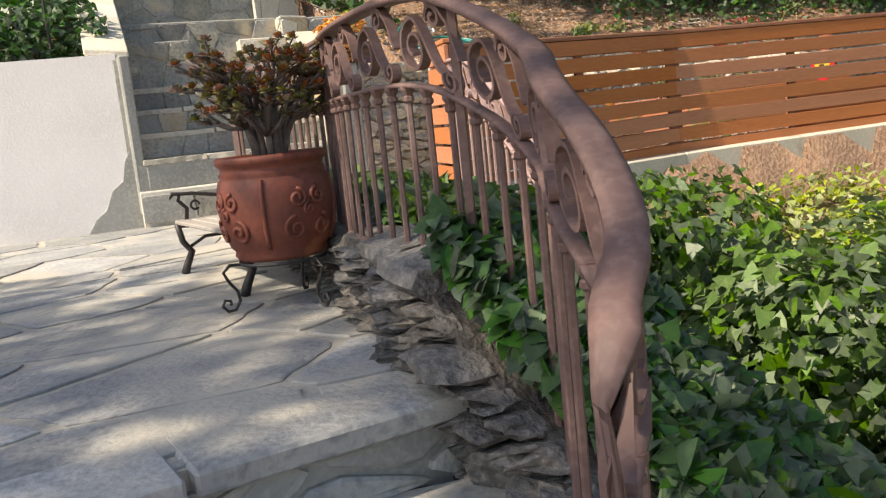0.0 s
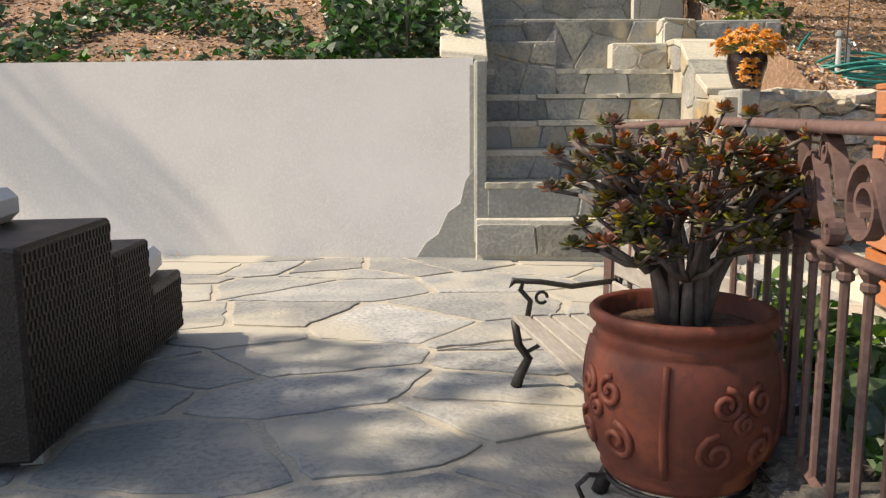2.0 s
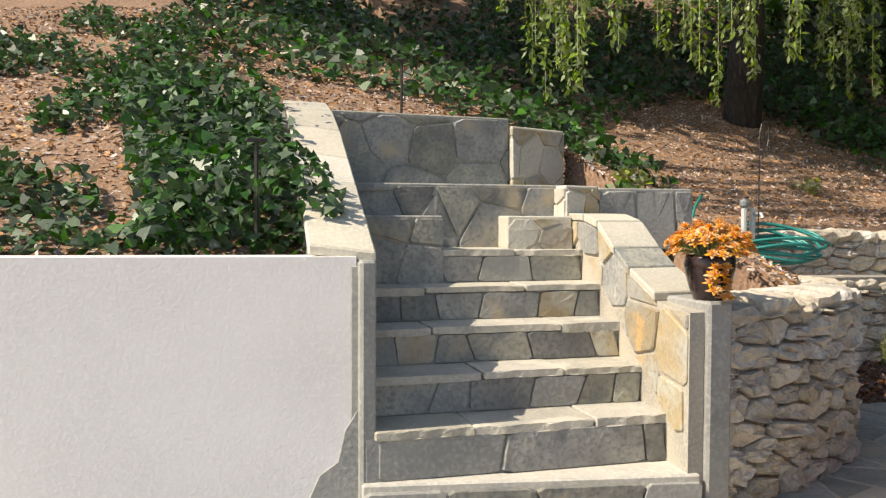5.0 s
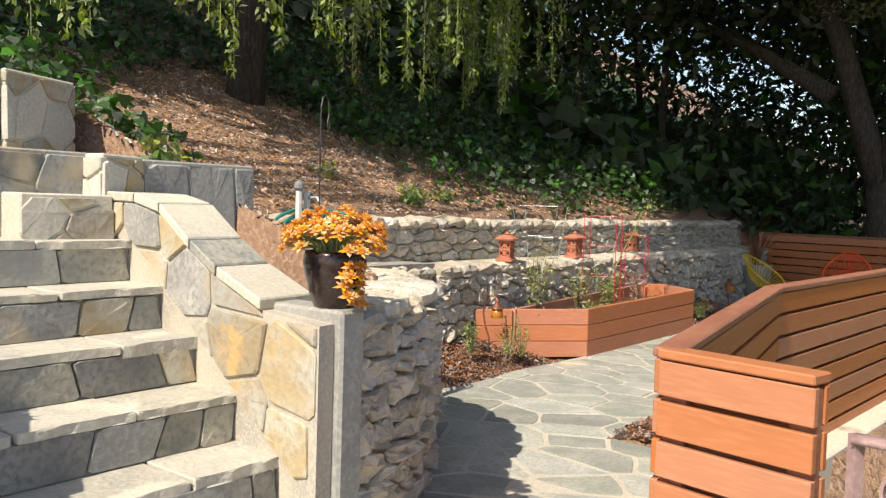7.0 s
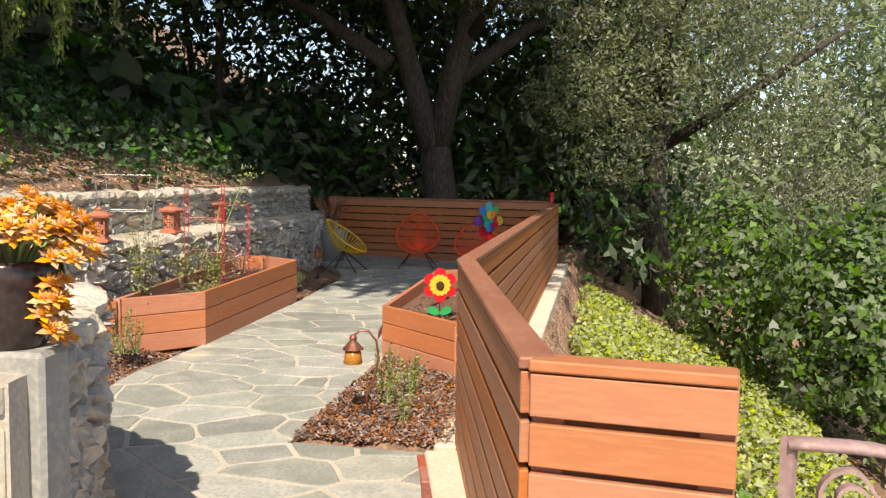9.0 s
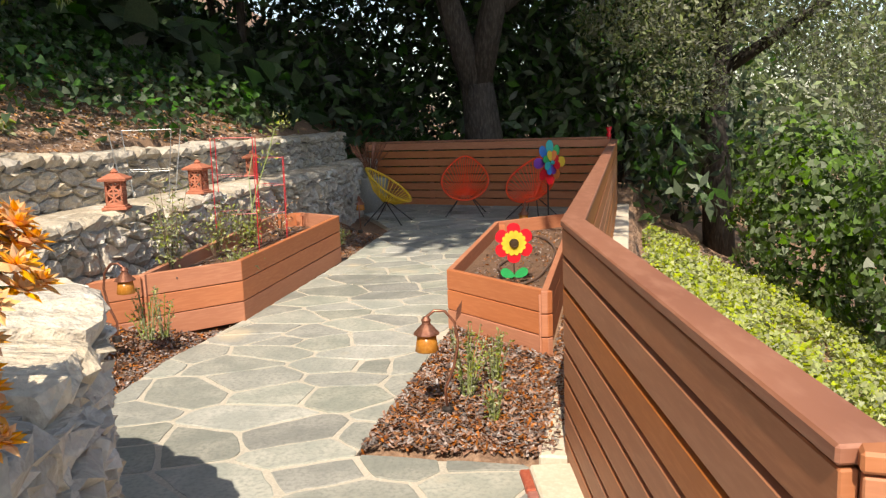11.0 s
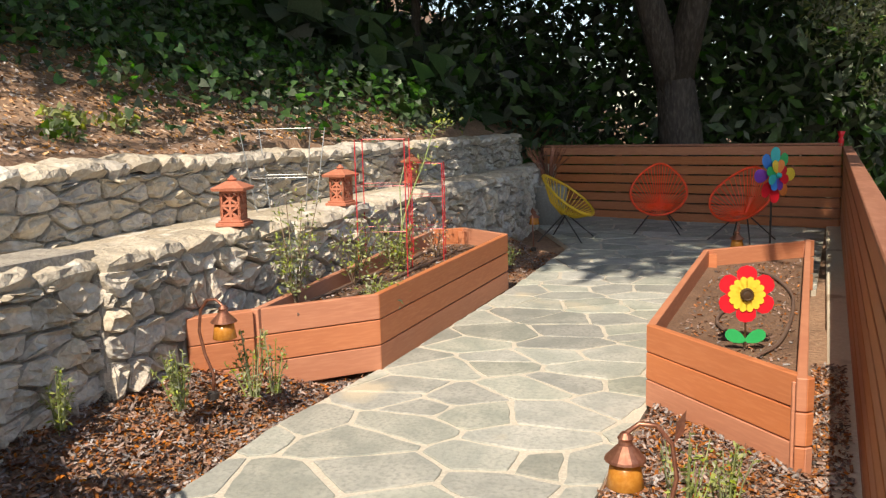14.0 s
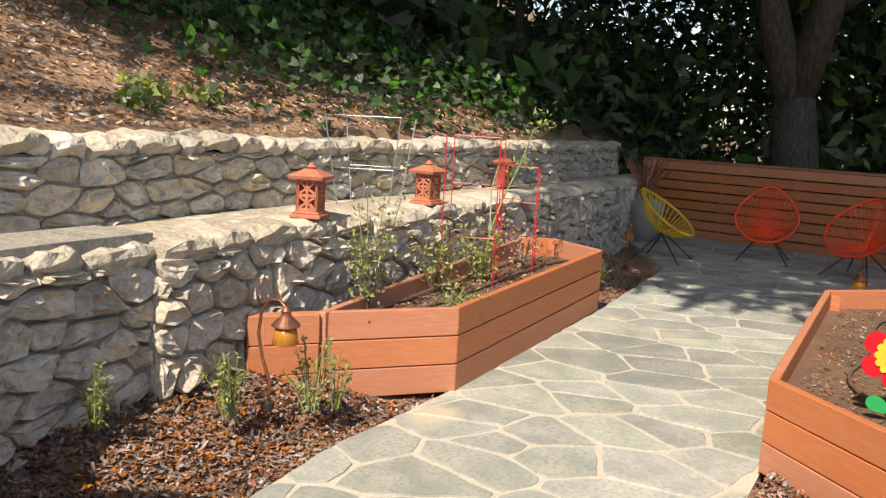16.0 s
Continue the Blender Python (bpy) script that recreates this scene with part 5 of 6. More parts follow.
def flowerpot():
    th = thing("flowerpot", "glossy dark plum ceramic pot standing on the pier", "plant pot", (3.62, 6.485, 1.076))
    bm = bmesh.new()
    lathe(bm, [(0.072, 0), (0.077, 0.004), (0.098, 0.06), (0.117, 0.13), (0.122, 0.17), (0.117, 0.2), (0.112, 0.213), (0.106, 0.213), (0.102, 0.19)], 28)
    part("pot_body", bm, "pot", th, smooth=True)
    bm = bmesh.new()
    lathe(bm, [(0.09, 0.17), (0.05, 0.188), (0.01, 0.19)], 16)
    part("soil", bm, "soil", th)
    p = thing("orange_succulent", "bright orange rosette succulent spilling over a dark pot", "plant", (3.62, 6.485, 1.267))
    rng = random.Random(5)
    heads = []
    for k in range(130):
        a, r = rng.uniform(0, 6.28), 0.20 * math.sqrt(rng.random())
        heads.append(Vector((r * math.cos(a) * 1.05, r * math.sin(a), 0.05 + 0.11 * (1 - (r / 0.21) ** 2) + rng.uniform(-0.045, 0.03))))
    heads += [Vector((-0.05 + rng.uniform(-0.05, 0.06), -0.125 + rng.uniform(-0.02, 0.02), -0.03 - 0.035 * k)) for k in range(5) for _q in range(3)]
    vs, fs = [], []
    for hd in heads:
        ax = Vector((hd.x * 3, hd.y * 3, 0.6 + 0.4 * rng.random())).normalized()
        s0 = ax.cross(Vector((0.3, 0.2, 1))).normalized()
        s1 = ax.cross(s0)
        for j in range(22):
            a = j * 2.4
            el = 1.45 - j * 0.075
            d = (s0 * math.cos(a) + s1 * math.sin(a)) * math.cos(el) + ax * math.sin(el)
            s = d.cross(ax).normalized()
            n = s.cross(d)
            sz = 0.013 + 0.0007 * j
            b0 = len(vs)
            for u_, v_, w_ in ((0, 0.12, 0), (0.7, 0.36, 0.06), (1.45, 0, 0.05), (0.7, -0.36, 0.06), (0, -0.12, 0), (0.6, 0, 0.16), (0.6, 0, -0.1)):
                vs.append(hd + d * sz * u_ + s * sz * v_ + n * sz * w_)
            for q in range(4):
                fs += [(b0 + q, b0 + q + 1, b0 + 5), (b0 + q + 1, b0 + q, b0 + 6)]
            fs += [(b0 + 4, b0, b0 + 5), (b0, b0 + 4, b0 + 6)]
    raw("foliage", vs, fs, "orange", p, "pointed orange leaves in rosettes", "stuff")
    bm = bmesh.new()
    for hd in heads[::2]:
        tube(bm, [(0, 0, -0.06), hd * 0.5 + Vector((0, 0, 0.02)), hd], 0.005, 4)
    part("stem", bm, "stalk", p)


def hose_and_tap():
    th = thing("garden_hose", "coiled teal green garden hose lying on the soil", "hose", (5.42, 7.98, 1.15), -30)
    rng = random.Random(3)
    for k in range(7):
        a0 = rng.uniform(0, 6)
        w, d = rng.uniform(0.3, 0.4), rng.uniform(0.18, 0.26)
        ox, oy, hz = rng.uniform(-0.05, 0.05), rng.uniform(-0.04, 0.04), 0.03 + 0.02 * k
        pts = [(ox + w * math.cos(a), oy + d * math.sin(a), hz + 0.03 * math.sin(2 * a + a0) + 0.1 * max(0, math.sin(a))) for a in np.linspace(0, 2 * math.pi, 36, endpoint=False)]
        bm = bmesh.new()
        tube(bm, pts, 0.012, 6, True)
        part("coil", bm, "hose", th, smooth=True)
    bm = bmesh.new()
    tube(bm, [(-0.4, 0.1, 0.1), (-0.5, 0.35, 0.18), (-0.42, 0.6, 0.4), (-0.35, 0.7, 0.5)], 0.012, 6)
    part("tail", bm, "hose", th, smooth=True)
    t = thing("garden_tap", "white plastic stand pipe with tap and valve", "tap", (5.35, 8.15, 1.2))
    bm = bmesh.new()
    tube(bm, [(0, 0, 0), (0, 0, 0.34), (0.08, 0, 0.34), (0.08, 0, 0.06)], 0.022, 8)
    part("pipe", bm, "white_plastic", t)
    bm = bmesh.new()
    lathe(bm, [(0.02, 0.34), (0.035, 0.36), (0.035, 0.39), (0.012, 0.41)], 10)
    tube(bm, [(0.08, 0, 0.3), (0.08, -0.09, 0.3), (0.08, -0.11, 0.27)], 0.014, 6)
    part("valve", bm, "steel", t)
    hk = thing("shepherd_hook", "thin black iron hook stuck in the soil", "garden hook", (5.25, 7.9, 1.15), 10)
    bm = bmesh.new()
    tube(bm, [(0, 0, 0), (0, 0, 0.92), (0.02, 0, 0.98), (0.06, 0, 1.0), (0.095, 0, 0.97), (0.1, 0, 0.88), (0.085, 0, 0.83), (0.09, 0, 0.79), (0.115, 0, 0.79), (0.12, 0, 0.83)], 0.005, 5)
    part("rod", bm, "black", hk)


def stakes():
    for x, y, z, h in ((1.62, 7.35, 1.25, 0.62), (3.3, 9.9, 2.25, 0.55), (1.75, 7.5, 1.3, 0.3)):
        th = thing("garden_light_stake", "slim black spike light on the planted slope", "garden lamp", (x, y, z - 0.05), 0, "spike lights")
        bm = bmesh.new()
        tube(bm, [(0, 0, 0), (0, 0, h)], 0.011, 6)
        part("rod", bm, "black", th)
        bm = bmesh.new()
        box(bm, -0.05, 0.05, -0.02, 0.02, h, h + 0.02, 0.004)
        part("head", bm, "black", th)
    th = thing("fence_cup", "small red glass cup on the fence corner", "ornament", (14.9, 3.66, 1.165))
    bm = bmesh.new()
    lathe(bm, [(0.03, 0), (0.035, 0.07), (0.02, 0.09), (0.03, 0.12), (0.045, 0.17), (0.04, 0.17), (0.02, 0.12)], 14)
    part("cup", bm, "petal_red", th, smooth=True)
    th = thing("patio_planter", "grey planter holding reddish grass in the patio corner", "planter", (15.3, 7.15, 0.18))
    bm = bmesh.new()
    lathe(bm, [(0.2, 0), (0.26, 0.5), (0.27, 0.52), (0.24, 0.52), (0.22, 0.45)], 20)
    part("tub", bm, "cement", th, smooth=True)


def brick_edge():
    pts = smooth_path([(5.86, 5.45), (5.5, 5.42), (5.1, 5.41), (4.5, 5.39), (3.9, 5.36)], 2)
    f, ln = along(pts)
    s = 0.0
    e = new("brick_edging")
    tagged(e, "curved edging of old red bricks beside the path", "edging")
    while s < ln - 0.1:
        a, b = s + 0.004, s + 0.2
        bm = bmesh.new()
        prism(bm, [f(a, 0, 0)[:2], f(b, 0, 0)[:2], f(b, 0, 0.09)[:2], f(a, 0, 0.09)[:2]][::-1], -0.02, 0.085, 0.006)
        part("brick", bm, "brick", e)
        s += 0.208


def wall_ledge():
    fl, ll = along(LOWER)
    fu, lu = along(UPPER)
    a = [fl(ll * k / 12, 0, -0.22)[:2] for k in range(13)]
    b = [fu(max(0.0, lu * k / 12), 0, 0.02)[:2] for k in range(12, 1, -1)]
    bm = bmesh.new()
    prism(bm, a + b, 0.6, 0.92)
    part("wall_ledge", bm, "rubble", None, "pale rough ledge between the two wall tiers", "structure")


wall_ledge()
stairs()
lower_steps()
edge_wall()
rubble_walls()
fences()
kerb_wall()
railings()
urn()
bench()
wicker_chair()
beds()
pagoda(8.50, 8.20, 0.955, 8, "square terracotta pagoda lantern with pierced sides on the rubble wall")
pagoda(9.75, 8.0, 0.955, -12, "square terracotta pagoda lantern with pierced sides on the rubble wall")
pagoda(12.2, 8.15, 0.95, 5, "shaded terracotta pagoda lantern behind a plant cage on the wall")
path_lamp(7.60, 7.90, 0.22, -100, "copper path lamp with amber shade among mulch and dry stems")
path_lamp(6.46, 5.84, 0.11, 100, "copper path lamp with amber shade beside leggy herbs", 0.52)
path_lamp(11.75, 5.1, 0.13, 170, "copper path lamp standing behind the raised bed", 0.45)
path_lamp(13.0, 7.05, 0.16, 0, "copper path lamp in the shade by the rubble wall", 0.45)
flower_ornament()
pinwheel()
cord_chair(13.9, 6.74, -12, "yellow", "yellow round cord chair with thin black legs in shade", 38)
cord_chair(14.5, 5.74, -95, "coral", "coral round cord chair with black legs against the back fence", 62, 0.33)
cord_chair(13.9, 4.87, -128, "coral", "coral red round cord chair with black legs half in sun", 50)
cage(9.75, 7.68, 0.47, 0.34, 0.95, 3, "redwire", "tall square red wire tomato cage in the raised bed")
cage(10.45, 7.55, 0.47, 0.26, 0.75, 3, "redwire", "smaller red wire tomato cage in the raised bed")
cage(9.75, 8.42, 0.83, 0.5, 0.68, 2, "steel", "grey wire plant cage between the wall tiers", 0.35)
flowerpot()
hose_and_tap()
stakes()
brick_edge()


# ---- planting ----
def scatter_ground(n, x0, x1, y0, y1, seed, keep=lambda x, y: True, lift=0.0):
    rng = np.random.default_rng(seed)
    out = []
    while len(out) < n:
        xs, ys = rng.uniform(x0, x1, n), rng.uniform(y0, y1, n)
        for x, y in zip(xs, ys):
            if keep(x, y):
                out.append((x, y, ground_z(x, y) + lift * rng.random()))
                if len(out) >= n:
                    break
        if not out:
            break
    return np.array(out)


def patch(x, y, s, seed, cut):
    return noise.noise(Vector((x * s, y * s, seed))) > cut


def blob_points(blobs, n, seed, shell=0.35, lump=0.25):
    """Points in uneven shells of the given ellipsoids, and their outward directions."""
    rng = np.random.default_rng(seed)
    vols = np.array([(b[3] * b[4] * b[5]) ** 0.66 for b in blobs])
    which = rng.choice(len(blobs), n, p=vols / vols.sum())
    d = rng.normal(0, 1, (n, 3))
    d /= np.linalg.norm(d, axis=1)[:, None]
    b = np.array(blobs)[which]
    lumps = 1 + lump * (np.sin(d[:, 0] * 7 + b[:, 0] * 3) * np.sin(d[:, 1] * 6 + b[:, 1]) + 0.6 * np.sin(d[:, 2] * 11 + b[:, 2] * 5 + d[:, 0] * 5))
    r = (1 - shell * rng.random(n) ** 1.5) * lumps
    return b[:, :3] + d * b[:, 3:6] * r[:, None], d


def mulch():
    beds_plan = ([(7.9, 8.25), (8.60, 7.35), (11.0, 6.98), (11.4, 7.45), (11.2, 7.75), (8.15, 8.0)], [(8.2, 5.9), (7.35, 5.25), (11.15, 4.58), (10.55, 5.5)])

    def inpoly(x, y, poly):
        c = False
        for (ax, ay), (bx, by) in zip(poly, poly[1:] + poly[:1]):
            if (ay > y) != (by > y) and x < (bx - ax) * (y - ay) / (by - ay) + ax:
                c = not c
        return c

    def left(x, y):
        return 5.9 < x < 13.2 and y_path_l(x) < y < y_up(x) - 0.05 and not inpoly(x, y, beds_plan[0])
    def right(x, y):
        return 5.93 < x < 8.9 and 5.36 - 0.19 * (x - 6) < y < min(6.27 - 0.19 * (x - 6.05), 5.5 + 5.0 * (x - 5.93)) and not inpoly(x, y, beds_plan[1])
    y_path_l = piecewise([(5.9, 7.9), (6.6, 7.72), (7.5, 7.6), (8.6, 7.36), (11.0, 6.95), (13.3, 6.65)])
    p = np.concatenate([scatter_ground(15000, 5.9, 8.7, 7.4, 8.8, 2, left, 0.03), scatter_ground(3000, 11, 13.2, 6.7, 7.7, 3, left, 0.03)])
    leaves("bark_mulch", p, (0, 0, 1), 0.026, "chips", "brown shredded bark mulch along the foot of the wall", "mulch", seed=4, shape="chip", spread=0.45)
    p = scatter_ground(15000, 5.75, 8.9, 4.8, 6.4, 5, right, 0.03)
    leaves("bark_mulch", p, (0, 0, 1), 0.026, "chips", "brown shredded bark mulch between path and fence", "mulch", seed=6, shape="chip", spread=0.45)
    for poly, z, n, sd in (([(8.05, 8.12), (8.65, 7.45), (10.9, 7.08), (11.2, 7.45), (11.1, 7.65), (8.25, 7.87)], 0.47, 3500, 7), ([(8.15, 5.78), (7.55, 5.3), (10.9, 4.72), (10.45, 5.38)], 0.42, 2200, 8)):
        rng = np.random.default_rng(sd)
        q = [(x, y, z + 0.012 * rng.random()) for x, y in zip(rng.uniform(7.4, 11.3, n * 4), rng.uniform(4.6, 8.2, n * 4)) if inpoly(x, y, poly)][:n]
        leaves("bed_litter", q, (0, 0, 1), 0.02, "chips", "loose bark and dry leaves on planter soil", "mulch", seed=sd, shape="chip", spread=0.4)


def hillside():
    up = lambda x, y: y > (y_up2(x) + 0.1 if x > 5.7 else y_up(x) + 0.12)
    litter = scatter_ground(60000, -3, 14, 7, 15, 11, lambda x, y: up(x, y) and y < 13.5)
    leaves("dry_leaf_litter", litter, (0, -0.3, 1), 0.042, "straw", "dry leaf litter and bark on the hillside", "leaf litter", seed=12, shape="chip", spread=0.45)
    p = scatter_ground(22000, 14, 42, 8.0, 40, 21, lambda x, y: y > y_up2(x) + 0.4, 0.8)
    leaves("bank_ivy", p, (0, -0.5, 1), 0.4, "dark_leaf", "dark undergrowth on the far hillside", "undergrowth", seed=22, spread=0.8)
    # ivy to the left of the stairs
    p = scatter_ground(15000, -5, 1.95, 7.1, 13, 13, lambda x, y: up(x, y) and patch(x, y, 1.3, 2.0, -0.06), 0.14)
    leaves("ivy_slope", p, (0, -0.3, 1), 0.06, "ivy", "patches of green ivy on the bank above the white wall", "ivy", seed=14, spread=0.6)
    p = scatter_ground(3200, 1.1, 2.0, 7.0, 9.4, 15, lambda x, y: up(x, y) and y < 9 + x, 0.4)
    leaves("ivy_mass", p, (0, -0.4, 1), 0.06, "ivy", "thick ivy beside the stair wall", "ivy", seed=16, spread=0.8)
    # shaded ivy of the upper bank
    p = scatter_ground(30000, 2.0, 22, 9.5, 19, 17, lambda x, y: y > 10.4 + 0.9 * math.sin(x * 0.9) + (1.6 if 6 < x < 9.5 else 0) and patch(x, y, 0.9, 5.0, -0.25), 0.3)
    leaves("bank_ivy", p, (0, -0.5, 1), 0.09, "ivy", "dark ivy covering the shaded hillside", "ivy", seed=18, spread=0.7)
    p = scatter_ground(9000, 9.3, 22, 8.3, 12, 19, lambda x, y: y > y_up2(x) + (0.3 if x < 10 else 0.02) and patch(x, y, 0.8, 9.0, -0.35), 0.5)
    leaves("bank_ivy", p, (0, -0.5, 1), 0.075, "ivy", "green ivy spilling towards the upper wall", "ivy", seed=20, spread=0.7)
    for k, (x, y) in enumerate(((4.6, 8.6), (5.0, 9.1), (8.6, 9.4), (9.3, 9.5), (5.3, 9.6), (7.9, 10.0), (4.2, 8.7), (8.9, 9.6))):
        q, d = blob_points([(x, y, ground_z(x, y) + 0.04, 0.16, 0.14, 0.08)], 90, 30 + k)
        leaves("low_weed", q, d, 0.05, "herb" if k % 2 else "ivy_light", "small green weed growing in dry litter", "weed", seed=40 + k)


def east_bank():
    # ivy over the terrace wall edge and the lower stair
    f, ln = along(EDGE)
    rng = np.random.default_rng(50)
    pts = []
    for _ in range(3200):
        s = rng.uniform(0.0, ln)
        o = -rng.uniform(0.13, 0.42)
        x, y, _z = f(s, 0, o)
        pts.append((x, y, top_z(s) + rng.uniform(-0.06, 0.1)))
    leaves("edge_ivy", pts, (0, 0, 1), 0.05, "ivy_light", "ivy creeping along the coping under the railing", "ivy", seed=51, spread=0.7)
    pts = []
    for _ in range(9000):
        s = rng.uniform(0.9, ln)
        o = -rng.uniform(0.12, 0.42)
        x, y, _z = f(s, 0, o)
        if y < 3.9:
            pts.append((x, y, min(top_z(s), 0.3) - 0.75 * max(0, 2.9 - y) - 1.6 * (-o - 0.15) - 0.25 * rng.random() + 0.05 * math.sin(9 * y)))
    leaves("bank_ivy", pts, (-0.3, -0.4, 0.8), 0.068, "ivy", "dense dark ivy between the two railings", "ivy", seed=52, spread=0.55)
    pts = []
    for _ in range(5200):
        s = rng.uniform(2.3, ln)
        o = -rng.uniform(0.03, 0.5)
        x, y, _z = f(s, 0, o)
        pts.append((x, y, top_z(s) + 0.02 + 0.1 * rng.random() + 0.1 * o))
    leaves("wall_ivy", pts, (-0.5, -0.3, 0.9), 0.05, "ivy", "glossy ivy climbing over the broken end of the wall", "ivy", seed=63, spread=0.5)
    # broad leafy bank below the fence
    keep = lambda x, y: y < y_dn(x) - 0.35 + 0.1 * math.sin(3 * x) and (x > 2.2 or y < 1.2)
    p = scatter_ground(15000, 2.0, 7.2, -3.0, 5.0, 53, lambda x, y: keep(x, y) and x > 3.1 and y < 3.9 - 0.1 * x + 0.3 * math.sin(2 * x), 0.45)
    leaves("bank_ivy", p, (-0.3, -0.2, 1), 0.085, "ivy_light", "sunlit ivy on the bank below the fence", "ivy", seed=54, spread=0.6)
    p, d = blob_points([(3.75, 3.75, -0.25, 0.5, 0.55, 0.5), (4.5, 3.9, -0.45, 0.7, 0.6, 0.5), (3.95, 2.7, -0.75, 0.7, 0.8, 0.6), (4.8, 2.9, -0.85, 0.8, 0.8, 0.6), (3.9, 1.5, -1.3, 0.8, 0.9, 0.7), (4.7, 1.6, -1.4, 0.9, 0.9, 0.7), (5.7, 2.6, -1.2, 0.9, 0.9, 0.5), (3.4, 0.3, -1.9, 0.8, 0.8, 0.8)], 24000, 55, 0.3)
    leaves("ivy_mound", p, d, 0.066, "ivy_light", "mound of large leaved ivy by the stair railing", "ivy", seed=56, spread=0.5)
    p = scatter_ground(30000, 5.2, 16, -2.0, 4.9, 57, lambda x, y: y < y_dn(x) - 0.2 + 0.1 * math.sin(3 * x) and y > y_dn(x) - 3.3 and patch(x, y, 0.8, 4.0, -0.28), 0.3)
    leaves("lime_groundcover", p, (-0.3, 0, 1), 0.055, "lime", "yellow green leafy groundcover on the slope", "groundcover", seed=58, spread=0.7)
    p = scatter_ground(9000, 5, 18, -6.0, 4.5, 59, lambda x, y: y < y_dn(x) - 0.3, 0.02)
    leaves("dry_leaf_litter", p, (0, 0, 1), 0.04, "straw", "dry litter on the lower slope", "leaf litter", seed=60, shape="chip", spread=0.4)
    blobs = [(13.2, -0.1, -0.5, 1.4, 1.1, 1.35), (15.4, 0.6, -0.1, 1.3, 1.0, 1.4), (11.6, -1.3, -1.1, 1.5, 1.3, 1.3), (9.6, -2.3, -1.9, 1.5, 1.3, 1.3), (14.0, -1.6, -0.2, 1.8, 1.5, 1.7)]
    p, d = blob_points(blobs, 26000, 61, 0.25)
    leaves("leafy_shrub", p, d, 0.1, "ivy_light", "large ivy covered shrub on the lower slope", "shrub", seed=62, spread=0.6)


def tree(name, label, base, limbs, blobs, n, size, leaf, seed, spread=1.0):
    th = thing(name, label, "tree", base)
    b = Vector(base)
    for k, (pts, r0, r1) in enumerate(limbs):
        bm = bmesh.new()
        tube(bm, [Vector(p) - b for p in pts], r0, 10, r1=r1)
        part("trunk" if k == 0 else "limb", bm, "bark", th, smooth=True)
    p, d = blob_points(blobs, n, seed)
    leaves("crown", p - np.array(base), d, size, leaf, "", "", th, seed=seed, spread=spread, shape="oval")
    return th


